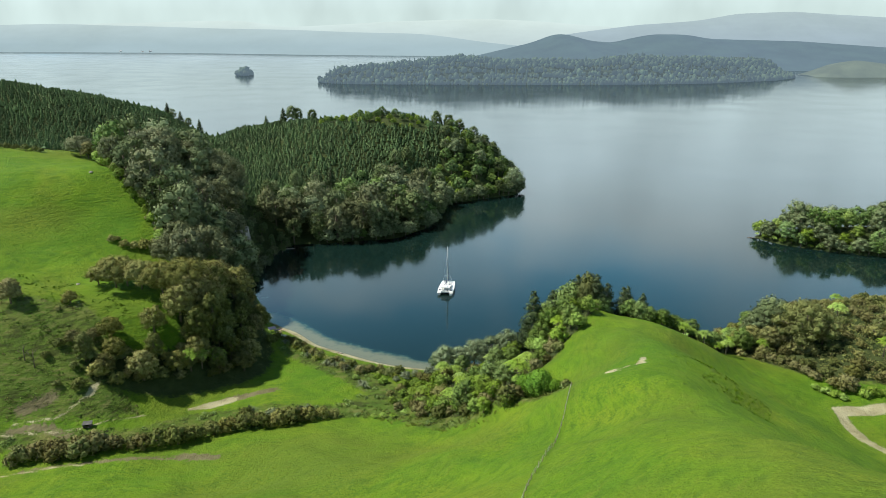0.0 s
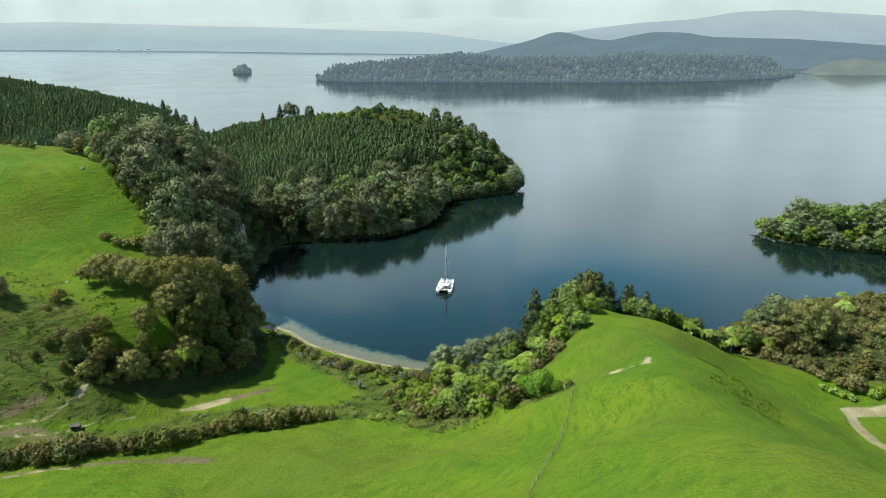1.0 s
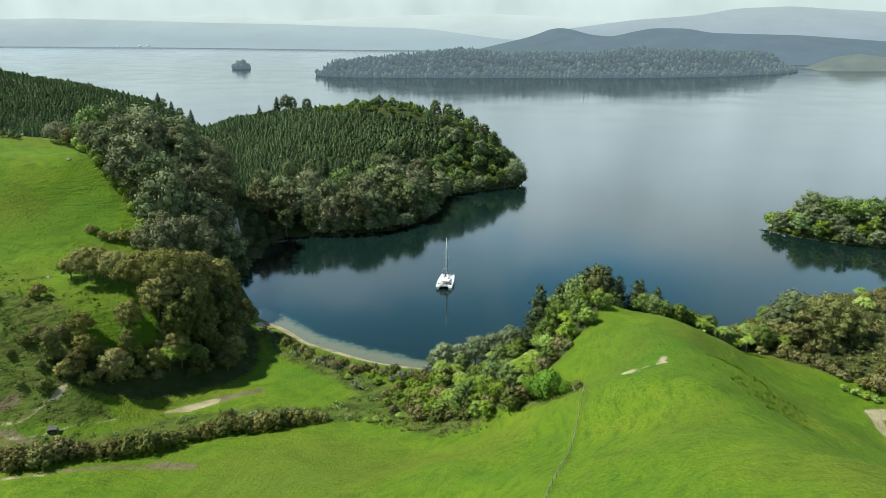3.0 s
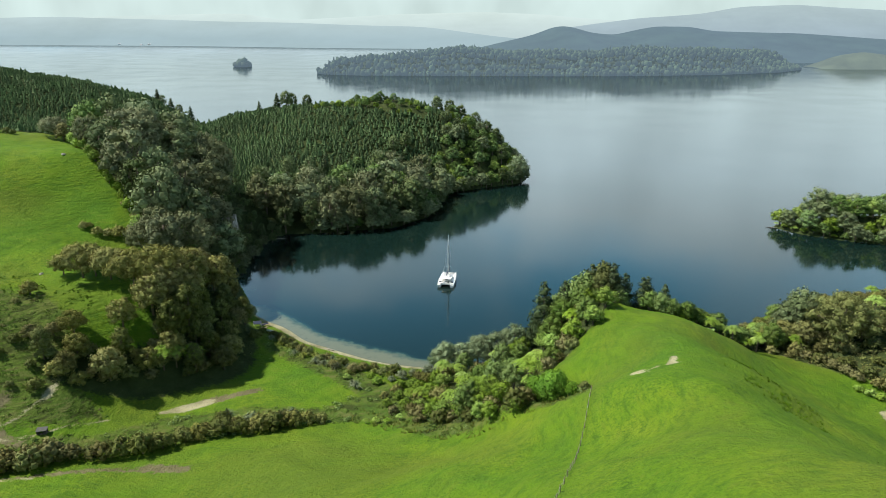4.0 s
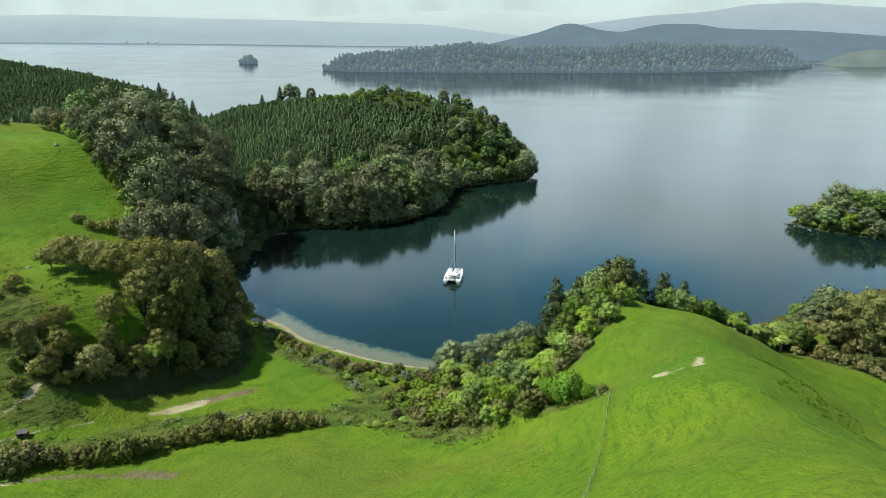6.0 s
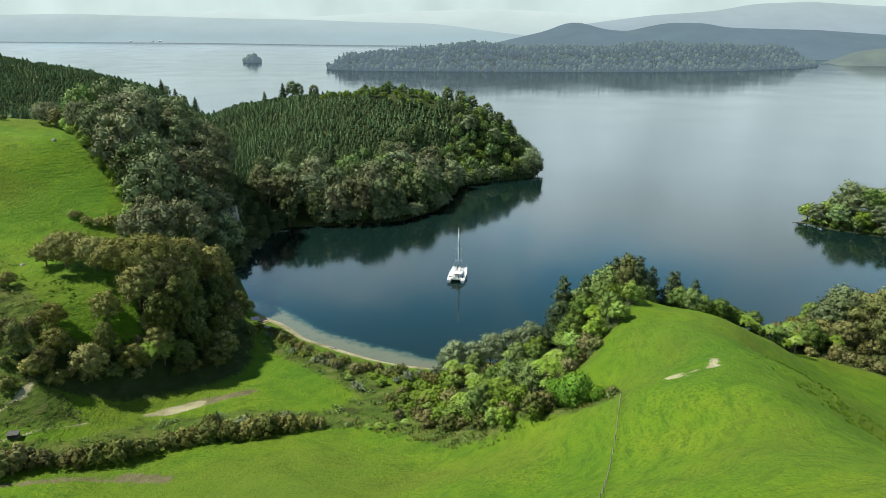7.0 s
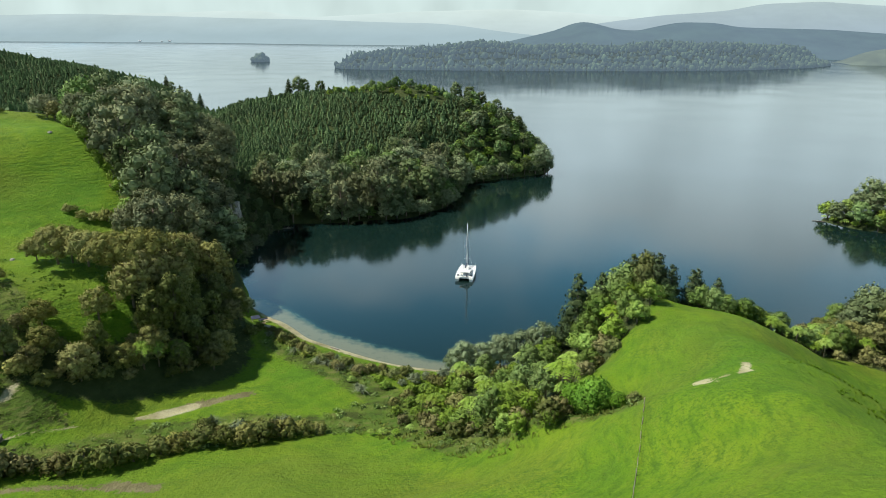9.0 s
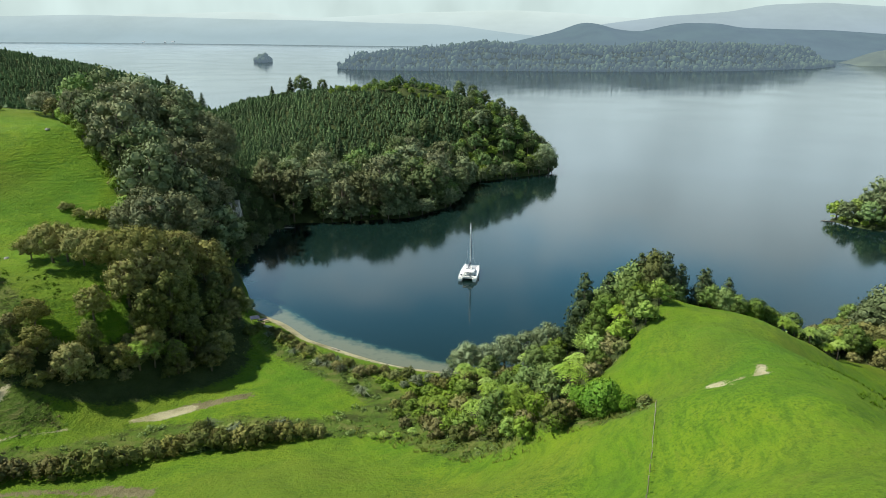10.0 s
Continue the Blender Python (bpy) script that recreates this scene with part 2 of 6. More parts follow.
def water_material():
    mat, nodes, links, shade = material("lake water", 0.045)
    shade.inputs["IOR"].default_value = 1.36
    shade.inputs["Specular IOR Level"].default_value = 0.5
    geo = nodes.new("ShaderNodeNewGeometry")
    pos = geo.outputs["Position"]
    shelf = nodes.new("ShaderNodeAttribute")
    shelf.attribute_name = "shelf"
    patchy = noise_node(nodes, links, 0.35, 5, 0.65, pos)
    edge = nodes.new("ShaderNodeMath")
    edge.operation = "MULTIPLY_ADD"
    links.new(range_node(nodes, links, patchy.outputs["Fac"], 0.3, 0.7, -0.22, 0.22), edge.inputs[0])
    edge.inputs[1].default_value = 1.0
    links.new(shelf.outputs["Fac"], edge.inputs[2])
    body = ramp_node(nodes, links, edge.outputs[0], [(0.24, (0.0042, 0.0135, 0.0115)), (0.44, (0.012, 0.034, 0.028)), (0.58, (0.046, 0.076, 0.055)), (0.95, (0.118, 0.128, 0.082))])
    links.new(body.outputs[0], shade.inputs["Base Color"])
    wide = nodes.new("ShaderNodeMapping")
    wide.inputs["Scale"].default_value = (1.0, 1.6, 1.0)
    links.new(pos, wide.inputs[0])
    swell = noise_node(nodes, links, 0.7, 3, 0.5, wide.outputs[0])
    drift = noise_node(nodes, links, 0.012, 3, 0.5, pos)
    apart = nodes.new("ShaderNodeSeparateXYZ")
    links.new(pos, apart.inputs[0])
    open_water = nodes.new("ShaderNodeMapRange")
    for socket, value in zip(("From Min", "From Max", "To Min", "To Max"), (500, 3500, 0.0, 0.06)):
        open_water.inputs[socket].default_value = value
    links.new(apart.outputs["Y"], open_water.inputs["Value"])
    ruffle = nodes.new("ShaderNodeMath")
    links.new(range_node(nodes, links, drift.outputs["Fac"], 0.4, 0.65, 0.07, 0.12), ruffle.inputs[0])
    links.new(open_water.outputs[0], ruffle.inputs[1])
    links.new(ruffle.outputs[0], shade.inputs["Roughness"])
    waves = bump_node(nodes, links, swell.outputs["Fac"], shade, 0.10, 0.05)
    chop = nodes.new("ShaderNodeMath")
    links.new(range_node(nodes, links, apart.outputs["Y"], 260, 900, 0.010, 0.0), chop.inputs[0])
    links.new(range_node(nodes, links, apart.outputs["Y"], 600, 2100, 0.0, 0.3), chop.inputs[1])
    links.new(chop.outputs[0], waves.inputs["Strength"])
    # on the open, ruffled lake the faces of the wavelets that lean south carry the light
    lean = nodes.new("ShaderNodeCombineXYZ")
    slant = nodes.new("ShaderNodeMath")
    links.new(range_node(nodes, links, apart.outputs["Y"], 1650, 3200, 0.0, -0.04), slant.inputs[0])
    links.new(range_node(nodes, links, apart.outputs["Y"], 2900, 4300, 0.0, -0.055), slant.inputs[1])
    calm = nodes.new("ShaderNodeMath")
    links.new(slant.outputs[0], calm.inputs[0])
    links.new(range_node(nodes, links, apart.outputs["Y"], 4150, 4420, 0.0, 0.095), calm.inputs[1])
    links.new(calm.outputs[0], lean.inputs["Y"])
    leaning = nodes.new("ShaderNodeVectorMath")
    links.new(waves.outputs[0], leaning.inputs[0])
    links.new(lean.outputs[0], leaning.inputs[1])
    whole = nodes.new("ShaderNodeVectorMath")
    whole.operation = "NORMALIZE"
    links.new(leaning.outputs[0], whole.inputs[0])
    links.new(whole.outputs[0], shade.inputs["Normal"])
    return mat


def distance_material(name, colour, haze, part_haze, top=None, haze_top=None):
    """Hills far off: dim woods with haze painted in as emission, thicker towards their foot."""
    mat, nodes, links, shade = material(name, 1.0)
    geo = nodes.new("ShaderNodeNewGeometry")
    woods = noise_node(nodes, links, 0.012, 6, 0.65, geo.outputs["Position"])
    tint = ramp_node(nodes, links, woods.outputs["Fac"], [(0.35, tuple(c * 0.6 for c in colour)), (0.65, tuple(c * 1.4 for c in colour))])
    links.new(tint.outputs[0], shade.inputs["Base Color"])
    haze_glow = nodes.new("ShaderNodeEmission")
    haze_glow.inputs["Color"].default_value = (*haze, 1)
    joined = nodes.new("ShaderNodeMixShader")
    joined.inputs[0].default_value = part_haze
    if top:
        # noise in the painted haze stands for spurs and valleys, and it thins upwards
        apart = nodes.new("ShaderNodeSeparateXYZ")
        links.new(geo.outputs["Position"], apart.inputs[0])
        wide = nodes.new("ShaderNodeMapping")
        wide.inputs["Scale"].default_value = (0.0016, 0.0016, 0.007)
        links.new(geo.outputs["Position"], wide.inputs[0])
        spur_haze = noise_node(nodes, links, 1.0, 5, 0.6, wide.outputs[0])
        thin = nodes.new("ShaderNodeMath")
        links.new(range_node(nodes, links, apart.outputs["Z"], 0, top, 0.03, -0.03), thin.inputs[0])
        links.new(range_node(nodes, links, spur_haze.outputs["Fac"], 0.35, 0.65, part_haze - 0.07, min(0.99, part_haze + 0.05)), thin.inputs[1])
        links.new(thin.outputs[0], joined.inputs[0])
        # the painted haze changes colour towards the skyline
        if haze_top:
            links.new(mix_node(nodes, links, range_node(nodes, links, apart.outputs["Z"], top * 0.25, top), haze, haze_top), haze_glow.inputs["Color"])
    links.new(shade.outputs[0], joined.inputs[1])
    links.new(haze_glow.outputs[0], joined.inputs[2])
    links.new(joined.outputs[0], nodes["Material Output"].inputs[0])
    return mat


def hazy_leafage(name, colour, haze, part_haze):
    """Woodland a mile and more away, with its haze mixed in as emission."""
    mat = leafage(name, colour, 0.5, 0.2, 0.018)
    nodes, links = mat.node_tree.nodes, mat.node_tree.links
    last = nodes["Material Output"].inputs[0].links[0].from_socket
    haze_glow = nodes.new("ShaderNodeEmission")
    haze_glow.inputs["Color"].default_value = (*haze, 1)
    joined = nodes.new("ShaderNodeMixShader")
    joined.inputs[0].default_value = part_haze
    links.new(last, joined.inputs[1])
    links.new(haze_glow.outputs[0], joined.inputs[2])
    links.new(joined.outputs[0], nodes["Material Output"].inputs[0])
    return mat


GROUND = ground_material()
WATER = water_material()
BARK = plain("bark", (0.13, 0.105, 0.08), 0.9, 0, 0.4, 2.5)
PALE_BARK = plain("bleached bark", (0.30, 0.27, 0.23), 0.9, 0, 0.3, 3)
OLIVE = leafage("grey olive leaves", (0.208, 0.212, 0.068))
BROWNISH = leafage("brownish olive leaves", (0.168, 0.163, 0.062))
DARK_LEAF = leafage("dark green leaves", (0.126, 0.146, 0.046))
MID_LEAF = leafage("mid green leaves", (0.140, 0.208, 0.056))
LIGHT_LEAF = leafage("light green leaves", (0.205, 0.305, 0.058))
LIME_LEAF = leafage("bright green leaves", (0.112, 0.226, 0.022), 0.28)
CONIFER_LEAF = leafage("dark conifer needles", (0.062, 0.090, 0.038), 0.3, 0.12)
DUSTY_LEAF = leafage("dusty grey-green leaves", (0.150, 0.180, 0.105), 0.35)
FERN_LEAF = leafage("yellow-green fronds", (0.22, 0.33, 0.060), 0.25, 0.2)
PALE_LEAF = leafage("pale silver-green leaves", (0.190, 0.245, 0.128), 0.25, 0.3)
GREY_LEAF = leafage("silver grey leaves", (0.135, 0.172, 0.080), 0.3)
PINE_LEAF = leafage("pine needles", (0.076, 0.122, 0.046), 0.22, 0.1)
SHORE_OLIVE = leafage("pale grey-olive leaves", (0.172, 0.218, 0.106))
SHORE_BROWN = leafage("grey-brown leaves", (0.152, 0.172, 0.086))
SHORE_MID = leafage("soft green leaves", (0.128, 0.205, 0.062))
SHORE_DARK = leafage("dull dark green leaves", (0.112, 0.150, 0.060))
SHORE_LIGHT = leafage("soft light green leaves", (0.190, 0.275, 0.055))
# blue haze is painted into these far leaves as emission
HAZED_LEAF = hazy_leafage("distant woodland leaves", (0.076, 0.112, 0.055), (0.132, 0.188, 0.240), 0.55)
RUSH_LEAF = leafage("dark rush stems", (0.079, 0.147, 0.014), 0.4, 0.2)
TUSSOCK_LEAF = leafage("straw coloured grass", (0.19, 0.225, 0.055), 0.3, 0.2)
YELLOW_OLIVE = leafage("yellow olive leaves", (0.222, 0.245, 0.086))

# ---- landform: crest, foot and shore lines from which the height of the ground follows ----
CRESTS = {
    "plantation_ridge": [(-470, 560, 72), (-373, 600, 66), (-300, 600, 55), (-240, 595, 43), (-205, 582, 30)],
    "headland_ridge": [(-160, 552, 36), (-120, 536, 42), (-70, 540, 41), (-29, 540, 43), (5, 528, 35), (28, 512, 27), (44, 492, 13)],
    "saddle_gully": [(-186, 566, 27), (-168, 505, 25), (-142, 445, 23), (-114, 398, 22)],
    "plantation_slope": [(-300, 480, 36), (-230, 480, 30), (-250, 400, 40)],
    "pasture_crest": [(-250, 335, 59), (-205, 318, 57.5), (-180, 305, 54), (-156, 302, 53.5), (-140, 315, 48), (-120, 340, 38)],
    "pasture_brow": [(-205, 268, 52), (-146, 283, 52), (-144, 269, 41), (-112, 258, 28), (-104, 250, 24)],
    "knoll_crest": [(-175, 225, 40), (-145, 222, 34), (-124, 218, 30), (-108, 213, 28), (-90, 207, 26), (-82, 203, 21)],
    "clump_bank": [(-99, 236, 26), (-88, 230, 25), (-80, 221, 23), (-77, 210, 19), (-71, 215, 11), (-73, 229, 18)],
    "cove_bank": [(-97, 262, 22), (-93, 275, 15), (-100, 290, 20), (-104, 320, 22)],
    "bank": [(-160, 186, 32), (-128, 186, 30), (-117, 190, 27), (-104, 184, 20), (-95, 173, 13), (-117, 166, 15)],
    "spur_crest": [(80, 20, 66), (70, 60, 58), (56, 90, 49), (43, 110, 43), (45, 128, 40), (49, 143, 37.5), (55, 165, 31.5), (54, 183, 28), (50, 192, 27.5), (47, 200, 27), (42, 201, 26.5), (50, 207, 20)],
    "spur_flank": [(0, 60, 46), (0, 97, 35), (8, 122, 26.5), (26, 125, 31.5), (28.5, 140, 31), (33, 150, 29), (24, 156, 20.5), (12, 150, 17.5), (27, 164, 24), (35, 183, 24.5), (39, 190, 25.5), (22, 176, 14), (28, 196, 14), (-1, 108, 28)],
    "near_slope": [(-60, 60, 34), (-43, 115, 20), (-9, 142, 14), (-24, 154, 9.5), (-48, 130, 12), (-93, 124, 12), (-150, 110, 16)],
    "spur_east": [(64, 152, 31), (72, 154, 25.5), (70, 168, 22), (66, 180, 25.5), (70, 190, 22.5), (78, 196, 17.5), (86, 192, 14), (97, 178, 10.5)],
    "spur_apron": [(60, 120, 36), (72, 138, 27.5), (84, 150, 20), (96, 158, 13), (104, 158, 9.5), (100, 140, 13.5), (86, 128, 23.5), (74, 112, 32), (80, 92, 35), (96, 108, 24), (112, 128, 12), (122, 110, 15), (110, 88, 26), (130, 70, 26), (90, 62, 45)],
    "east_flat": [(112, 166, 7.5), (130, 150, 7), (114, 186, 7.5), (111, 200, 7.5), (150, 190, 13), (136, 214, 13), (150, 232, 14), (185, 225, 14), (250, 200, 20), (240, 260, 12), (180, 120, 12)],
}
FLATS = {
    "valley": [(-112, 156, 8), (-94, 161, 8), (-82, 154, 7), (-63, 155, 6.5), (-45, 166, 5.5), (-55, 187, 3.2), (-67, 200, 4), (-82, 184, 6.5), (-30, 166, 6),
               (-20, 176, 4), (-18, 194, 2.6), (-52, 214, 2.2), (-64, 236, 1.8), (-66, 246, 1.2), (-67, 241, 1.6), (-70, 251, 1.2), (-61, 239, 1.4), (-56, 234.5, 1.4), (-48, 227, 1.3), (-5, 160, 9.5), (6, 162, 11.5), (2, 195, 4.5), (-160, 150, 12), (-36, 200, 2.6)],
}
SHORES = {
    "bay": [(55, 487, 0), (47, 476, 0), (23, 462, 0), (2, 449, 0), (-4, 420, 0), (-8, 392, 0), (-26, 369, 0), (-44, 364, 0), (-67, 357, 0), (-84, 352, 0), (-90, 322, 0), (-89, 297, 0), (-79, 276, 0), (-71, 257, 0)],
    "beach": [(-60, 245, 0), (-46, 230.5, 0), (-28, 219.5, 0), (-10, 212.5, 0), (8, 211, 0), (24, 219, 0)],
    "east": [(42, 232, 0), (66, 236, 0), (92, 232, 0), (108, 246, 0), (130, 262, 0), (165, 273, 0), (205, 284, 0), (270, 300, 0), (360, 320, 0)],
    "north": [(56, 505, 0), (45, 535, 0), (15, 560, 0), (-30, 582, 0), (-100, 592, 0), (-180, 612, 0), (-280, 668, 0), (-380, 700, 0), (-480, 715, 0)],
}
ISLET = {
    "shore": [(173, 371, 0), (178, 362, 0), (188, 352, 0), (204, 343, 0), (224, 335, 0), (250, 330, 0), (290, 335, 0), (310, 355, 0), (285, 376, 0), (245, 380, 0), (205, 380, 0), (182, 378, 0)],
    "crest": [(189, 364, 5), (210, 360, 9), (240, 355, 10), (280, 355, 8)],
}
LAKE_BED = [(-60, 275, -7), (-62, 320, -8), (-40, 262, -7), (-40, 330, -9), (-12, 235, -6.5), (0, 300, -12), (20, 245, -7), (30, 400, -12), (60, 270, -9), (80, 350, -14), (70, 440, -10), (100, 280, -8), (90, 500, -12), (60, 560, -12),
            (130, 300, -8), (150, 350, -8), (150, 400, -10), (200, 310, -7), (200, 420, -12), (280, 310, -6), (300, 420, -12), (380, 360, -14), (0, 610, -12), (-150, 660, -12), (-300, 740, -12), (180, 600, -14)]


def dense(line, step):
    """Points along a line of (x, y, z), about a step apart."""
    out = [line[0]]
    for a, b in zip(line, line[1:]):
        n = max(1, round(math.dist(a[:2], b[:2]) / step))
        out += [tuple(a[k] + (b[k] - a[k]) * i / n for k in range(3)) for i in range(1, n + 1)]
    return out


def spline_knots():
    knots = []
    for group, step in ((CRESTS, 25), (SHORES, 14), (ISLET, 20)):
        for line in group.values():
            knots += dense(line, step)
    for line in FLATS.values():
        knots += line
    return np.array(knots + LAKE_BED, float)


def plate(r2):
    return 0.5 * r2 * np.log(r2 + 1e-9)


KNOTS = spline_knots()
_n = len(KNOTS)
_x = KNOTS[:, :2] / 100
_a = np.zeros((_n + 3, _n + 3))
_a[:_n, :_n] = plate(((_x[:, None] - _x[None]) ** 2).sum(-1)) + np.eye(_n) * 0.0006
_a[:_n, _n:] = np.c_[np.ones(_n), _x]
_a[_n:, :_n] = _a[:_n, _n:].T
BENDS = np.linalg.solve(_a, np.r_[KNOTS[:, 2], 0, 0, 0])


def smooth(v, a, b):
    s = np.clip((np.asarray(v, float) - a) / (b - a), 0, 1)
    return s * s * (3 - 2 * s)


def ripple(x, y):
    """Small humps of a grazed slope."""
    return (np.sin(x * 0.31 + 1.3 * np.sin(y * 0.17)) * np.sin(y * 0.27 + np.sin(x * 0.21)) * 0.35
            + np.sin(x * 0.11 + y * 0.07 + 2 * np.sin(y * 0.05)) * 0.62
            + np.sin(x * 0.9 + 2 * np.sin(y * 0.6)) * np.sin(y * 1.1 + np.sin(x * 0.7)) * 0.1)


def height(x, y):
    """Height of the ground at plan points (arrays)."""
    x, y = np.broadcast_arrays(np.asarray(x, float), np.asarray(y, float))
    shape, x, y = x.shape, x.ravel(), y.ravel()
    out = np.empty(len(x))
    for i in range(0, len(x), 20000):
        p = np.c_[x[i:i + 20000], y[i:i + 20000]] / 100
        p = np.c_[np.clip(p[:, 0], -4.9, 4.0), np.clip(p[:, 1], 0.2, 7.6)]
        r2 = ((p[:, None] - _x[None]) ** 2).sum(-1)
        out[i:i + 20000] = plate(r2) @ BENDS[:_n] + np.c_[np.ones(len(p)), p] @ BENDS[_n:]
    out = np.clip(out, -14, 72)
    out += ripple(x, y) * smooth(out, 3, 9)
    # far from the bay: open lake bed ahead, gentle hills behind
    away = np.maximum(smooth(y, 700, 760), np.maximum(smooth(x, 360, 420), smooth(-x, 470, 520)))
    rest = np.where(y > 330, -14.0, np.where(y > 290, -14 + (330 - y) * 0.6, 10.0))
    out = out * (1 - away) + rest * away
    back = smooth(-y, 20, 400)
    out = out * (1 - back) + (35 + 12 * np.sin(x * 0.004) * np.sin(y * 0.005)) * back
    return out.reshape(shape)


# ---- mesh helpers ----
def mesh_of(name, verts, faces, mat, even=True):
    me = bpy.data.meshes.new(name)
    me.from_pydata([tuple(v) for v in verts], [], faces)
    for m in mat if isinstance(mat, (list, tuple)) else [mat]:
        me.materials.append(m)
    if even:
        me.polygons.foreach_set("use_smooth", [True] * len(me.polygons))
    me.update()
    return me


def quick_mesh(name, verts, sides, mat, ways=None):
    """A mesh of separate faces that all have the same number of corners; verts is (faces * sides, 3), ways the directions they face."""
    verts = np.asarray(verts, np.float32)
    me = bpy.data.meshes.new(name)
    count = len(verts) // sides
    me.vertices.add(len(verts))
    me.vertices.foreach_set("co", verts.ravel())
    me.loops.add(len(verts))
    me.loops.foreach_set("vertex_index", np.arange(len(verts), dtype=np.int32))
    me.polygons.add(count)
    me.polygons.foreach_set("loop_start", np.arange(0, len(verts), sides, dtype=np.int32))
    me.polygons.foreach_set("loop_total", np.full(count, sides, dtype=np.int32))
    me.materials.append(mat)
    me.update(calc_edges=True)
    if ways is not None:
        me.polygons.foreach_set("use_smooth", np.ones(count, bool))
        me.normals_split_custom_set_from_vertices([tuple(w) for w in ways])
    return me


def part(name, me, parent, label="", m=None):
    """Links a mesh, or a bmesh's mesh, as one part under a thing or a part."""
    ob = new(name, me)
    ob.parent = parent
    if m is not None:
        ob.matrix_basis = m
    if label:
        ob["label"] = label
    return ob


def from_bm(name, bm, mat, even=False):
    me = bpy.data.meshes.new(name)
    bm.to_mesh(me)
    bm.free()
    me.materials.append(mat)
    if even:
        me.polygons.foreach_set("use_smooth", [True] * len(me.polygons))
    return me


def box_mesh(name, size, mat, bevel=0.03, taper=1.0):
    """A box on z = 0 with rounded edges, its top scaled by taper."""
    bm = bmesh.new()
    bmesh.ops.create_cube(bm, size=1)
    for v in bm.verts:
        k = taper if v.co.z > 0 else 1
        v.co = Vector((v.co.x * size[0] * k, v.co.y * size[1] * k, (v.co.z + 0.5) * size[2]))
    if bevel:
        bmesh.ops.bevel(bm, geom=bm.edges[:], offset=bevel, segments=2, affect="EDGES")
    return from_bm(name, bm, mat)


def tube(points, radii, sides=6):
    """Verts and faces of a tapered tube along points."""
    verts, faces = [], []
    for i, p in enumerate(points):
        p = Vector(p)
        way = (Vector(points[min(i + 1, len(points) - 1)]) - Vector(points[max(i - 1, 0)])).normalized()
        side = way.orthogonal().normalized()
        other = way.cross(side)
        for k in range(sides):
            a = 2 * math.pi * k / sides
            verts.append(p + (side * math.cos(a) + other * math.sin(a)) * radii[i])
    for i in range(len(points) - 1):
        for k in range(sides):
            a, b = i * sides + k, i * sides + (k + 1) % sides
            faces.append((a, b, b + sides, a + sides))
    faces.append(tuple(range(sides))[::-1])
    faces.append(tuple((len(points) - 1) * sides + k for k in range(sides)))
    return verts, faces


def join(chunks):
    verts, faces = [], []
    for v, f in chunks:
        n = len(verts)
        verts += list(v)
        faces += [tuple(i + n for i in one) for one in f]
    return verts, faces


def near_line(x, y, line):
    """Distance of plan points to a line of (x, y, ...)."""
    best = np.full(np.shape(x), 1e9)
    for a, b in zip(line, line[1:]):
        ax, ay, bx, by = a[0], a[1], b[0], b[1]
        k = np.clip(((x - ax) * (bx - ax) + (y - ay) * (by - ay)) / ((bx - ax) ** 2 + (by - ay) ** 2 + 1e-9), 0, 1)
        best = np.minimum(best, np.hypot(x - ax - k * (bx - ax), y - ay - k * (by - ay)))
    return best


def inside(x, y, ring):
    """Whether plan points lie in a ring of (x, y)."""
    hit = np.zeros(np.shape(x), bool)
    for (ax, ay), (bx, by) in zip(ring, ring[1:] + ring[:1]):
        if ay != by:
            hit ^= ((ay > y) != (by > y)) & (x < (bx - ax) * (y - ay) / (by - ay) + ax)
    return hit


def axis_steps(*stretches):
    """Grid lines: (from, to, first step, growth)."""
    out = []
    for a, b, step, grow in stretches:
        way, at = (1 if b > a else -1), a
        while (b - at) * way > step * 0.5:
            out.append(at)
            at += way * step
            step *= grow
        out.append(b)
    return np.array(sorted(set(np.round(out, 3))))


def sheet(name, xs, ys, zs, mat, layers):
    """A ground-like sheet over grid lines, with named values at its corners."""
    gx, gy = np.meshgrid(xs, ys)
    verts = np.stack([gx.ravel(), gy.ravel(), np.broadcast_to(zs, gx.shape).ravel()], 1).astype(np.float32)
    me = bpy.data.meshes.new(name)
    nx, ny = len(xs), len(ys)
    i = (np.arange(ny - 1)[:, None] * nx + np.arange(nx - 1)[None]).ravel()
    loops = np.stack([i, i + 1, i + nx + 1, i + nx], 1).astype(np.int32)
    me.vertices.add(len(verts))
    me.vertices.foreach_set("co", verts.ravel())
    me.loops.add(loops.size)
    me.loops.foreach_set("vertex_index", loops.ravel())
    me.polygons.add(len(loops))
    me.polygons.foreach_set("loop_start", np.arange(0, loops.size, 4, dtype=np.int32))
    me.polygons.foreach_set("loop_total", np.full(len(loops), 4, dtype=np.int32))
    me.polygons.foreach_set("use_smooth", np.ones(len(loops), bool))
    for key, values in layers.items():
        me.attributes.new(key, "FLOAT", "POINT").data.foreach_set("value", np.asarray(values, np.float32).ravel())
    me.materials.append(mat)
    me.update(calc_edges=True)
    return new(name, me)


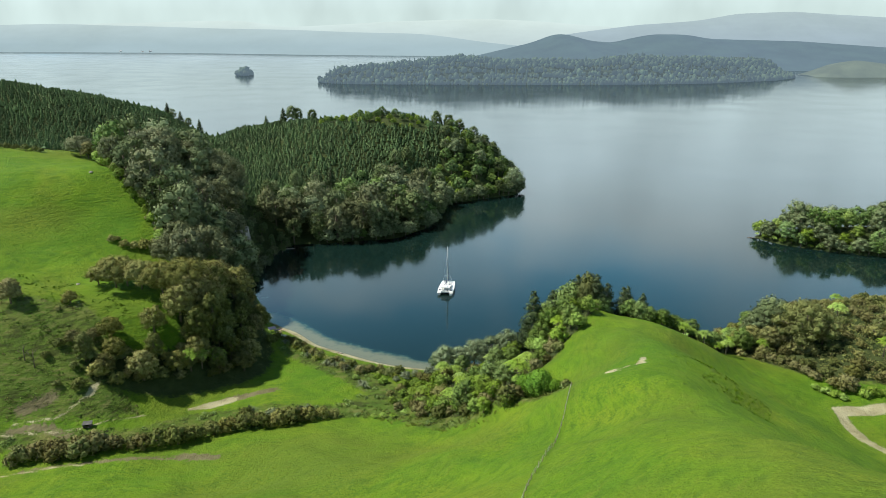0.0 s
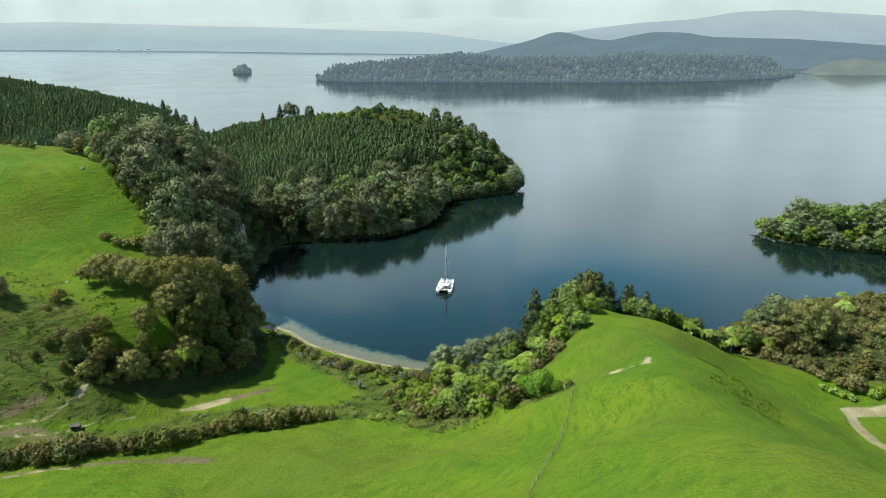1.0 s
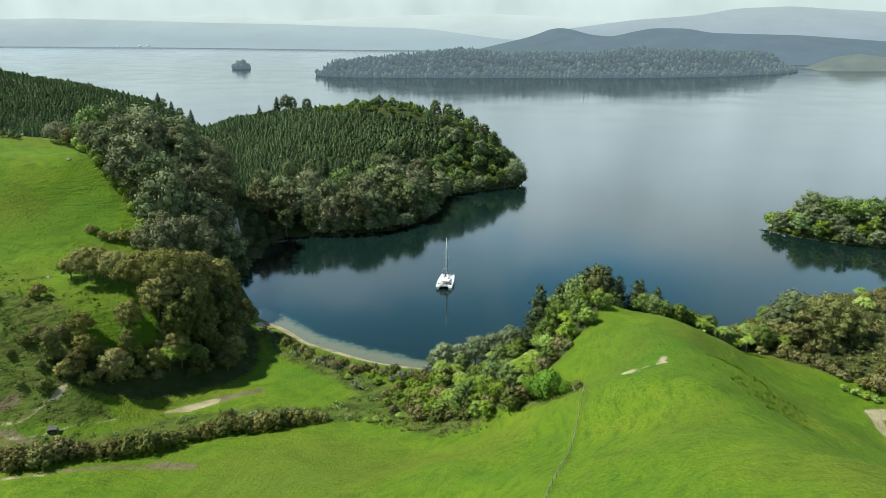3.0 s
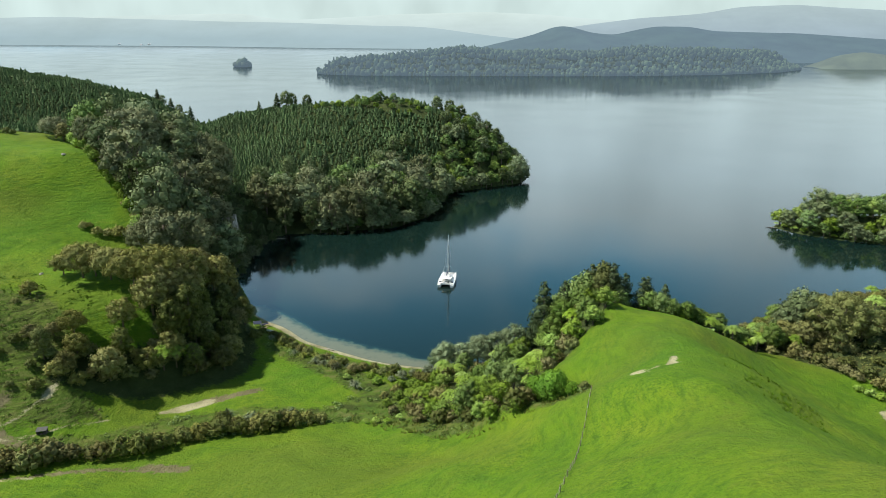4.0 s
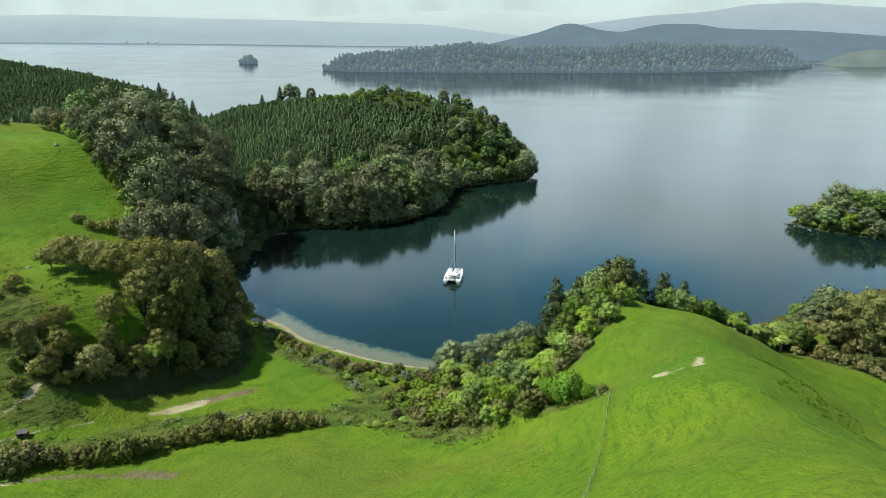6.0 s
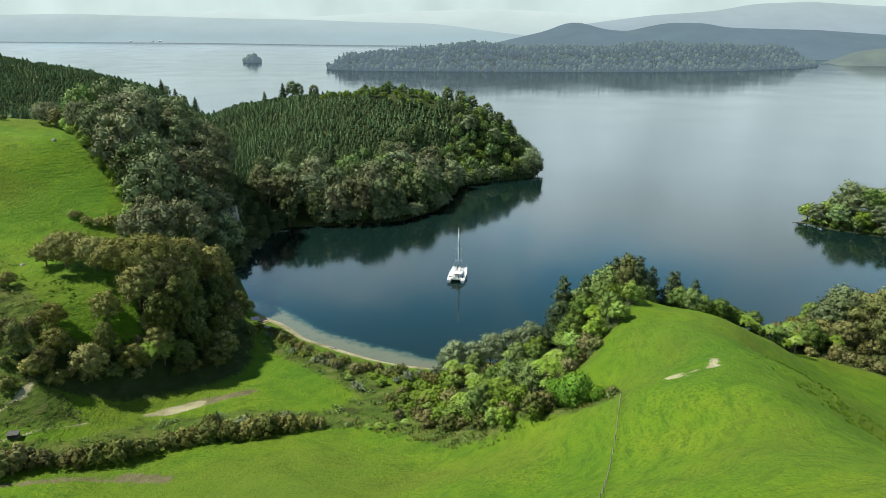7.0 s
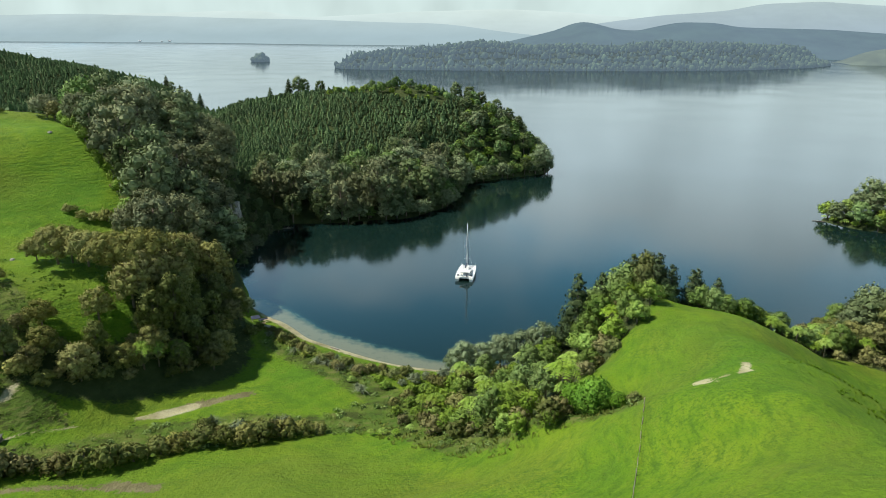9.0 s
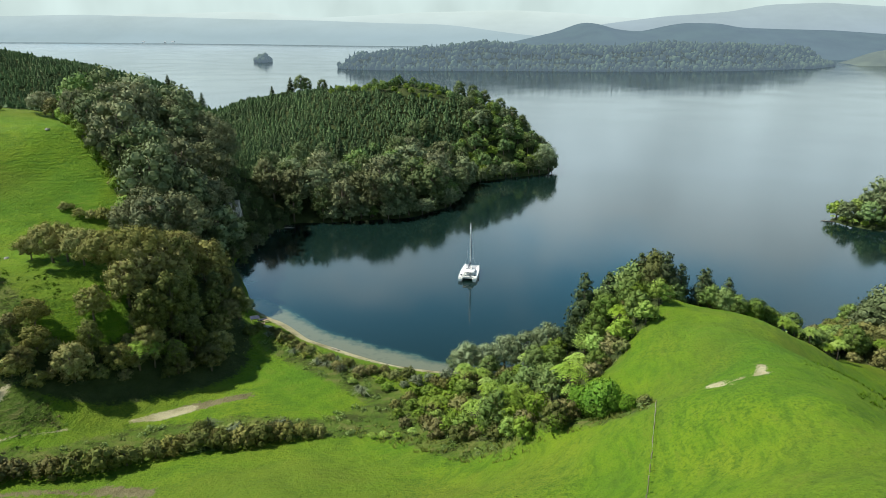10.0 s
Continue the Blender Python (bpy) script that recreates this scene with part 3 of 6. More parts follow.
# ---- woods and cover in plan ----
WOODS = {
    "cove": [(-156, 318), (-150, 308), (-133, 288), (-118, 276), (-108, 262), (-98, 248), (-86, 240), (-76, 250), (-74, 262), (-82, 282), (-91, 300), (-92, 322), (-86, 350),
             (-66, 359), (-44, 366), (-26, 371), (-10, 396), (-5, 420), (0, 444), (-8, 454), (-24, 432), (-46, 410), (-72, 398), (-98, 372), (-124, 352), (-150, 338)],
    "point": [(0, 446), (23, 464), (48, 478), (54, 496), (42, 520), (18, 530), (4, 514), (-2, 480), (-8, 455)],
    "clump": [(-89, 217), (-84, 227), (-78, 235), (-69, 234), (-63, 227), (-58, 217), (-60, 209), (-69, 205), (-76, 200), (-82, 199), (-85, 207)],
    "foot": [(-103, 180), (-96, 186), (-89, 191), (-82, 196), (-76, 200), (-70, 205), (-64, 211), (-62, 206), (-68, 198), (-76, 191), (-83, 186), (-90, 179), (-97, 174)],
    "centre": [(2, 172), (2, 164), (10, 158), (20, 162), (26, 172), (37, 184), (46, 196), (50, 205), (58, 204), (68, 198), (78, 202), (88, 204), (98, 210), (104, 228), (92, 230), (66, 233), (42, 229),
               (26, 216), (8, 206), (0, 198), (-2, 184)],
    "east": [(98, 208), (106, 200), (116, 190), (130, 184), (160, 186), (200, 190), (225, 215), (225, 262), (204, 280), (166, 270), (132, 259), (110, 244), (100, 228)],
    "islet": [(170, 371), (178, 362), (190, 353), (208, 345), (230, 337), (262, 335), (290, 345), (290, 368), (250, 376), (206, 377), (180, 376)],
}
SAND_LINES = [  # line, half width
    ([(-96.2, 177), (-96.6, 172.5), (-99, 168), (-102.5, 162.7), (-112, 159.9)], 0.28), ([(-96.9, 173.5), (-97.2, 171)], 1.0),
    ([(-118, 156.2), (-110.6, 156.8), (-99.3, 159.4), (-93.6, 162.1), (-83.1, 171.3)], 0.22),
    ([(-74, 179.3), (-68.6, 182)], 0.7), ([(-70, 181.5), (-63.5, 186.2)], 1.7), ([(-112, 141), (-103, 143), (-88, 145.6)], 0.36),
    ([(110, 170.5), (121, 172), (134, 173)], 2.3), ([(109, 169), (107.6, 161), (108, 155.5), (112, 149), (118, 143)], 1.6),
    ([(37.4, 143.2), (38.4, 141.6), (38.9, 143.4)], 0.85), ([(38.6, 141.2), (39.4, 140.6)], 0.5), ([(41.2, 142.2), (41.8, 142.6)], 0.55), ([(44.2, 142.4), (45.6, 144.4), (46.6, 147.2)], 0.65), ([(44.4, 142.4), (45.4, 142.3)], 0.7),
]
EARTH_LINES = [([(-103, 143.5), (-88, 146.5), (-77, 150)], 0.5), ([(-84, 147.6), (-72, 150.2), (-64, 150.8)], 0.9), ([(-66, 151.0), (-57, 149.8)], 1.7), ([(-64, 186.5), (-53, 193)], 1.9), ([(-112, 158), (-104, 160), (-98, 158)], 1.2), ([(-112, 163), (-106, 168)], 1.6)]
ROUGH_RINGS = [
    [(-150, 200), (-128, 200), (-112, 201), (-103, 196), (-97, 186), (-91, 178), (-84, 172), (-90, 165), (-104, 161.5), (-130, 158), (-150, 158)],
    [(-120, 150), (-100, 152), (-80, 157), (-60, 163), (-34, 172), (-18, 174), (-4, 158), (8, 152), (22, 150), (29, 143), (32, 150), (24, 164), (6, 172), (-14, 196), (-24, 206), (-48, 220),
     (-55, 226), (-58, 220), (-40, 206), (-24, 190), (-32, 182), (-52, 182), (-72, 178), (-84, 164), (-100, 160), (-120, 158)],
    [(-50, 226), (-28, 214), (-12, 208), (-10, 202), (-30, 209), (-52, 222)],
    [(14, 151), (22, 146.5), (29, 141), (31, 146), (27, 151), (20, 154)],
    [(96, 210), (108, 196), (120, 184), (150, 182), (150, 190), (120, 200)],
]

# ---- the ground, one sheet to the horizon ----
gx = axis_steps((-132, 132, 1.1, 1), (-132, -260, 2.0, 1.01), (132, 260, 2.4, 1.01), (-260, -5200, 5, 1.13), (260, 5200, 5, 1.13))
gy = axis_steps((84, 264, 1.1, 1), (264, 620, 3.0, 1), (84, -2500, 4, 1.13), (620, 5250, 5, 1.13))
GX, GY = np.meshgrid(gx, gy)
GZ = height(GX, GY)
beach_line = SHORES["beach"]
to_beach = near_line(GX, GY, [(-71, 257)] + beach_line)
wood = np.zeros(GX.shape)
for ring in WOODS.values():
    close = np.full(GX.shape, 1e9)
    closed = ring + ring[:1]
    close = near_line(GX, GY, closed)
    wood = np.maximum(wood, np.where(inside(GX, GY, ring), 0.5 + close / 4, 0.5 - close / 4).clip(0, 1))
# the dark wood floor also covers a ring at the knoll trees' foot
floor_ring = [(-98, 175), (-90, 177), (-84, 181), (-77, 185), (-70, 190), (-64, 197), (-59, 204), (-57, 212), (-63, 214), (-72, 204), (-85, 194), (-98, 184)]
close = near_line(GX, GY, floor_ring + floor_ring[:1])
wood = np.maximum(wood, np.where(inside(GX, GY, floor_ring), 0.5 + close / 5, 0.5 - close / 5).clip(0, 1))
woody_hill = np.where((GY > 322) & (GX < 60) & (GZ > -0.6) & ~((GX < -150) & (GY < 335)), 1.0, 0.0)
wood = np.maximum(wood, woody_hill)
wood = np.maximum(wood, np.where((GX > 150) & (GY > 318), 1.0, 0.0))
sand = ((2.4 - to_beach) / 2 + 0.5).clip(0, 1) * (GZ < 0.9)
for line, half in SAND_LINES:
    sand = np.maximum(sand, ((half - near_line(GX, GY, line)) / 1.0 + 0.5).clip(0, 1))
earth = np.zeros(GX.shape)
for line, half in EARTH_LINES:
    earth = np.maximum(earth, ((half - near_line(GX, GY, line)) / 2.4 + 0.5).clip(0, 1))
scruff = np.zeros(GX.shape)
for ring in ROUGH_RINGS:
    close = near_line(GX, GY, ring + ring[:1])
    scruff = np.maximum(scruff, np.where(inside(GX, GY, ring), 0.5 + close / 5, 0.5 - close / 5).clip(0, 1))
bed = (GZ < -0.4).astype(float)
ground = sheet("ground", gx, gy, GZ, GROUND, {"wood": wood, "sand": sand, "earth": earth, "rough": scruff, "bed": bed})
tagged(ground, "bright green grazed pasture with bare sandy patches and tracks", "ground", kind="structure")

# ---- the lake ----
wx = axis_steps((-92, 60, 1.0, 1), (-92, -5200, 3, 1.25), (60, 5200, 3, 1.25))
wy = axis_steps((198, 300, 1.0, 1), (300, 5250, 3, 1.2), (198, 100, 5, 1.2))
WX, WY = np.meshgrid(wx, wy)
shelf = (0.5 + (7.0 * smooth(WX, -84, -66) * (1 - 0.45 * smooth(WX, -20, 4)) - near_line(WX, WY, [(-71, 256)] + beach_line)) / 6).clip(0, 1)
cove_shelf = 0.62 * (1 - near_line(WX, WY, [(-84, 352), (-90, 322), (-89, 297), (-79, 276)]) / 14).clip(0, 1)
shelf = np.maximum(shelf, cove_shelf)
water = sheet("water", wx, wy, np.zeros(WX.shape), WATER, {"shelf": shelf})
tagged(water, "calm blue lake with a pale sandy shelf along the beach", "lake", kind="structure")


# ---- far shores ----
def far_range(name, skyline, foot, mat, label, rough_z, seed, soft=17, ease=1.0):
    """A long hill: skyline points (x, y, z) above a foot that lies nearer by `foot` metres."""
    xs = np.linspace(skyline[0][0], skyline[-1][0], 160)
    sx, sy, sz = (np.array([p[k] for p in skyline], float) for k in range(3))
    top, deep = np.interp(xs, sx, sz), np.interp(xs, sx, sy)
    kernel = np.hanning(soft) / np.hanning(soft).sum()
    top = np.convolve(np.pad(top, soft // 2, mode="edge"), kernel, "valid")
    rng = np.random.default_rng(seed)
    waves = sum(np.sin(xs * f + rng.uniform(0, 6)) * a for f, a in ((0.003, 1.0), (0.007, 0.6)))
    top = top + waves * rough_z
    verts, faces, rows = [], [], 9
    for j in range(rows):
        k = j / (rows - 1)
        rise = math.sin(min(k * 1.25, 1) * math.pi / 2) if k <= 0.8 else 1 - (k - 0.8) * 1.5
        rise = rise ** ease if k <= 0.8 else rise
        for i, x in enumerate(xs):
            wobble = 0.09 * math.sin(x * 0.011 + j) + 0.05 * math.sin(x * 0.03 + 2 * j)
            z = -3 + (top[i] + 3) * rise * (1 + (wobble if 0 < k < 0.45 else 0))
            verts.append((x, deep[i] - foot * (1 - min(k, 0.8) / 0.8) + (k > 0.8) * 40, z))
    n = len(xs)
    for j in range(rows - 1):
        faces += [(j * n + i, j * n + i + 1, (j + 1) * n + i + 1, (j + 1) * n + i) for i in range(n - 1)]
    return tagged(new(name, mesh_of(name, verts, faces, mat)), label, "hills", kind="structure")


# the haze on these ranges is emission mixed into their materials
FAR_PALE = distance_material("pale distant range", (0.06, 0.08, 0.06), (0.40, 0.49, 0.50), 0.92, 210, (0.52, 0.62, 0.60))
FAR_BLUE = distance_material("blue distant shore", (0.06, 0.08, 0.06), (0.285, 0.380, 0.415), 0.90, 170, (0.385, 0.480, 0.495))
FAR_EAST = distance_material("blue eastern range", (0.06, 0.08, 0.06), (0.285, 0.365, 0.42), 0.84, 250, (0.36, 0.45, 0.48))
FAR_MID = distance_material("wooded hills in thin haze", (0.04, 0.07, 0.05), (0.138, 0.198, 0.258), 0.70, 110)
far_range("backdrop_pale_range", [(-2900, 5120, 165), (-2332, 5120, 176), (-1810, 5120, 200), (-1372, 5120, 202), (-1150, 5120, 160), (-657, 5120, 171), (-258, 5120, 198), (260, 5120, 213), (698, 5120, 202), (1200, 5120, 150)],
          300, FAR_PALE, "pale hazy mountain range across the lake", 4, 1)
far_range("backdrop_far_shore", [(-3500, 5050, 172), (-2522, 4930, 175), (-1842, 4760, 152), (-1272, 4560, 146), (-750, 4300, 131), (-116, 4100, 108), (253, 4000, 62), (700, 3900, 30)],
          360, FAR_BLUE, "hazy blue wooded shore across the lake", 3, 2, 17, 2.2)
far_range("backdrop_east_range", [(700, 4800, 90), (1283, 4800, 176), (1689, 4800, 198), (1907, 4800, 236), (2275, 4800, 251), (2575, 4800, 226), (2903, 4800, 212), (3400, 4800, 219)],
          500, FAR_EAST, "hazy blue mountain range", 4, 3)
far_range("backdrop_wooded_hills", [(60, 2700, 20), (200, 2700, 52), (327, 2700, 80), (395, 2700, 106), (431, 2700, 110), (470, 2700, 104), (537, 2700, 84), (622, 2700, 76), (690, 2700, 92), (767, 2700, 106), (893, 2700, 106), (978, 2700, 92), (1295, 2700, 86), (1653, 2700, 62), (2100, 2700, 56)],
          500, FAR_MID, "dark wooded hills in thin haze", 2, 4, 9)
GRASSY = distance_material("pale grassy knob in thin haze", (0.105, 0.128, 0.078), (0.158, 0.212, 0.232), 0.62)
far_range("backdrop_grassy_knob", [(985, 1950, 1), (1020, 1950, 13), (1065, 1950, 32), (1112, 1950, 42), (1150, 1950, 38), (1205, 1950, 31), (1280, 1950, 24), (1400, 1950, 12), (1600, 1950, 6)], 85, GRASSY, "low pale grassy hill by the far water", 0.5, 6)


# ---- plants ----
def sprays(rng, centres, normals, size, slim=0.6, droop=0.25, loose=0.5):
    """Leaf sprays: one small kite of four corners at each centre, about across its normal."""
    n = len(centres)
    normals = normals + rng.normal(0, loose, (n, 3))
    normals /= np.linalg.norm(normals, axis=1, keepdims=True) + 1e-9
    u = np.cross(normals, rng.normal(0, 1, (n, 3)))
    u /= np.linalg.norm(u, axis=1, keepdims=True) + 1e-9
    v = np.cross(normals, u)
    a = (size * rng.uniform(0.6, 1.35, n))[:, None]
    b = a * slim * rng.uniform(0.7, 1.3, n)[:, None]
    fall = normals * a * droop
    return np.stack([centres - u * a - fall, centres - v * b, centres + u * a - fall, centres + v * b], 1).reshape(-1, 3)


def lobe_cloud(rng, lobes, per_area, low=-0.6):
    """Points on and just under the outside of overlapping lobes (x, y, z, radius, flatness)."""
    lobes = np.array(lobes, float)
    spots, ways = [], []
    for k, (x, y, z, r, flat) in enumerate(lobes):
        n = max(8, int(per_area * 4 * math.pi * r * r * 0.75))
        d = rng.normal(0, 1, (n, 3))
        d /= np.linalg.norm(d, axis=1, keepdims=True)
        d = d[d[:, 2] > low]
        r_here = r * rng.uniform(0.62, 1.18, len(d)) * (1 + 0.12 * np.sin(d[:, 0] * 5 + k) * np.sin(d[:, 1] * 6 + 2 * k))
        p = np.array([x, y, z]) + d * r_here[:, None] * [1, 1, flat]
        keep = np.ones(len(p), bool)
        for j, (x2, y2, z2, r2, f2) in enumerate(lobes):
            if j != k:
                keep &= (((p - [x2, y2, z2]) / [r2, r2, r2 * f2]) ** 2).sum(1) > 0.62
        spots.append(p[keep])
        ways.append((d * [1, 1, 1 / flat])[keep])
    return np.concatenate(spots), np.concatenate(ways)


def core_quads(lobes):
    """Dark insides of a crown: a rough block of faces in each lobe, out of sight behind the sprays."""
    quads = []
    corners = [(-1, -1), (1, -1), (1, 1), (-1, 1)]
    for x, y, z, r, flat in lobes:
        rings = [[(x + r * q * 0.5 * cx, y + r * q * 0.5 * cy, z + r * flat * h) for cx, cy in corners] for q, h in ((0.4, -0.5), (0.95, 0.0), (0.4, 0.5))]
        for a, b in zip(rings, rings[1:]):
            quads += [(a[i], a[(i + 1) % 4], b[(i + 1) % 4], b[i]) for i in range(4)]
        quads.append(rings[-1])
    return np.array(quads, float).reshape(-1, 3)


def dome_lobes(rng, wide, tall, foot, count, r_low, r_high, flat=0.85, ragged=0.22):
    """Lobes over a dome-shaped crown, from foot to tall, wide metres across."""
    out = []
    for i in range(count):
        k = (i + 0.5) / count
        up = 1 - k * 1.15
        around = i * 2.399963 + rng.uniform(-0.4, 0.4)
        ring = math.sqrt(max(0.0, 1 - max(up, -0.1) ** 2))
        r = rng.uniform(r_low, r_high)
        half = wide / 2 - r * 0.75
        mid, rise = foot + (tall - foot) * 0.36, (tall - foot) * 0.64 - r * 0.6
        out.append((math.cos(around) * ring * half * rng.uniform(1 - ragged, 1 + ragged), math.sin(around) * ring * half * rng.uniform(1 - ragged, 1 + ragged),
                    mid + up * rise * rng.uniform(0.85, 1.1), r, flat))
    out.append((0, 0, foot + (tall - foot) * 0.4, min(wide, tall - foot) * 0.32, 0.9))
    return out


def stem(rng, tall, thick, lobes, limbs=5):
    lean = rng.uniform(-0.06, 0.06, 2) * tall
    chunks = [tube([(0, 0, -0.6), (lean[0] * 0.3, lean[1] * 0.3, tall * 0.35), (lean[0], lean[1], tall * 0.75)], [thick * 1.25, thick, thick * 0.45])]
    for x, y, z, *_ in lobes[:: max(1, len(lobes) // limbs)][:limbs]:
        s = rng.uniform(0.2, 0.4) * tall
        chunks.append(tube([(lean[0] * 0.3, lean[1] * 0.3, s), (x * 0.5, y * 0.5, (s + z) / 2 + 0.3), (x * 0.9, y * 0.9, z)], [thick * 0.55, thick * 0.35, thick * 0.12], 5))
    return join(chunks)


HOLD = {}


def crown_mesh(rng, lobes, density, leaf, slim, mat):
    """A crown of leaf sprays that face outwards from their lobe and from the crown as a whole."""
    p, d = lobe_cloud(rng, lobes, density)
    d = d / (np.linalg.norm(d, axis=1, keepdims=True) + 1e-9)
    whole = p - np.average(np.array(lobes)[:, :3], axis=0, weights=np.array(lobes)[:, 3])
    whole /= np.linalg.norm(whole, axis=1, keepdims=True) + 1e-9
    facing = d * 0.6 + whole * 0.45 + rng.normal(0, 0.16, d.shape)
    facing /= np.linalg.norm(facing, axis=1, keepdims=True) + 1e-9
    insides = core_quads(lobes)
    sides = insides.reshape(-1, 4, 3)
    flat_ways = np.cross(sides[:, 1] - sides[:, 0], sides[:, 3] - sides[:, 0])
    flat_ways /= np.linalg.norm(flat_ways, axis=1, keepdims=True) + 1e-9
    return quick_mesh("crown", np.concatenate([sprays(rng, p, d, leaf, slim, loose=0.34), insides]), 4, mat, np.repeat(np.concatenate([facing, flat_ways]), 4, 0))


def tree_kind(key, seed, wide, tall, foot, count, r_low, r_high, leaf, density, mat, flat=0.85, bark=None, ragged=0.22, slim=0.6, name="broadleaf_tree"):
    """Trunk and crown meshes of one kind of tree or shrub, shared by all of that kind."""
    rng = np.random.default_rng(seed)
    lobes = dome_lobes(rng, wide, tall, foot, count, r_low, r_high, flat, ragged)
    crown = crown_mesh(rng, lobes, density, leaf, slim, mat)
    trunk = mesh_of("trunk", *stem(rng, tall, 0.022 * tall + 0.05, lobes), bark or BARK)
    HOLD[key] = (name, trunk, crown)


def spire_kind(key, seed, wide, tall, leaf, density, mat):
    """A narrow, pointed, dark evergreen."""
    rng = np.random.default_rng(seed)
    lobes = []
    n = int(tall * 1.6)
    for i in range(n):
        k = i / n
        r = wide * 0.5 * (1 - k) ** 0.7 * 0.55 + 0.35
        a = i * 2.4
        off = wide * 0.5 * (1 - k) ** 0.8 * 0.55
        lobes.append((math.cos(a) * off, math.sin(a) * off, tall * (0.12 + 0.85 * k), r, 0.8))
    trunk = mesh_of("trunk", *tube([(0, 0, -0.6), (0, 0, tall * 0.5), (0.1, 0, tall * 0.95)], [0.3, 0.2, 0.05]), BARK)
    HOLD[key] = ("conifer", trunk, crown_mesh(rng, lobes, density, leaf, 0.6, mat))


def frond(rng, turn, long, lift):
    """One arching frond: a midrib with tapering leaflets on both sides."""
    quads, n = [], 9
    out = Vector((math.cos(turn), math.sin(turn), 0))
    side = Vector((-out.y, out.x, 0))
    spine = [out * (long * k) + Vector((0, 0, lift * math.sin(k * 2.6) - 0.35 * long * k * k)) for k in (i / n for i in range(n + 1))]
    for i in range(n):
        a, b = spine[i], spine[i + 1]
        w = long * 0.24 * math.sin(math.pi * min(1, (i + 1.1) / (n + 0.6))) ** 0.8 + 0.04
        for s in (1, -1):
            tip = (a + b) / 2 + side * s * w + out * w * 0.35 - Vector((0, 0, w * 0.3))
            quads += [a, a.lerp(b, 0.75), tip + out * 0.07, tip - out * 0.05]
    return quads


def fern_kind(key, seed, tall, long, mat):
    rng = np.random.default_rng(seed)
    quads = []
    count = 15
    for i in range(count):
        quads += frond(rng, 2 * math.pi * i / count + rng.uniform(-0.15, 0.15), long * rng.uniform(0.85, 1.1), rng.uniform(0.55, 0.95) * long * 0.35)
    for i in range(7):
        quads += frond(rng, 2 * math.pi * i / 7 + 0.3, long * rng.uniform(0.5, 0.7), long * 0.5)
    quads = np.array([tuple(q) for q in quads]) + [0, 0, tall]
    trunk = mesh_of("trunk", *tube([(0, 0, -0.5), (0.1, 0, tall * 0.5), (0, 0, tall + 0.15)], [0.22, 0.15, 0.17]), BARK)
    HOLD[key] = ("tree_fern", trunk, quick_mesh("fronds", quads, 4, mat))


def flax_kind(key, seed, tall, mat):
    """A fan of stiff sword leaves."""
    rng = np.random.default_rng(seed)
    quads = []
    for i in range(60):
        a, t = rng.uniform(0, 6.28), rng.uniform(0.15, 1.15)
        out = Vector((math.cos(a), math.sin(a), 0))
        side = Vector((-out.y, out.x, 0)) * 0.07
        mid = out * (0.4 * t * tall) + Vector((0, 0, tall * 0.62 * (1.15 - 0.3 * t)))
        tip = out * (0.95 * t * tall) + Vector((0, 0, tall * (1.05 - 0.75 * t)))
        quads += [-side, side, mid + side, mid - side, mid - side, mid + side, tip + side * 0.2, tip - side * 0.2]
    HOLD[key] = ("flax", mesh_of("base", *tube([(0, 0, -0.3), (0, 0, 0.35)], [0.3, 0.18]), BARK), quick_mesh("leaves", np.array([tuple(q) for q in quads]), 4, mat))


def grow(key, x, y, turn, scale, label, group, category="tree", sink=0.25, z=None):
    """One plant of a kind, with its foot on the ground."""
    name, trunk, crown = HOLD[key]
    z = float(height(x, y)) if z is None else z
    root = new(name)
    root.empty_display_size = 0.5
    part("trunk" if name != "flax" else "base", trunk, root)
    part(crown.name.split(".")[0], crown, root)
    root.matrix_basis = pose(x, y, max(z, -0.2) - sink, 0, 0, turn) @ Matrix.Diagonal((scale, scale, scale * (0.92 + 0.16 * ((turn * 7) % 1)), 1))
    return tagged(root, label, category, group)


def scatter(ring, gap, seed, edge=0.0):
    """Plan points in a ring, at least about a gap apart."""
    rng = np.random.default_rng(seed)
    xs, ys = [p[0] for p in ring], [p[1] for p in ring]
    area = (max(xs) - min(xs)) * (max(ys) - min(ys))
    tries = np.c_[rng.uniform(min(xs), max(xs), int(area / gap ** 2 * 14)), rng.uniform(min(ys), max(ys), int(area / gap ** 2 * 14))]
    tries = tries[inside(tries[:, 0], tries[:, 1], ring)]
    if edge:
        tries = tries[near_line(tries[:, 0], tries[:, 1], ring + ring[:1]) > edge]
    taken, cells = [], {}
    for x, y in tries:
        cx, cy = int(x // gap), int(y // gap)
        if all((x - a) ** 2 + (y - b) ** 2 > gap * gap for i in (-1, 0, 1) for j in (-1, 0, 1) for a, b in cells.get((cx + i, cy + j), ())):
            cells.setdefault((cx, cy), []).append((x, y))
            taken.append((float(x), float(y)))
    return taken


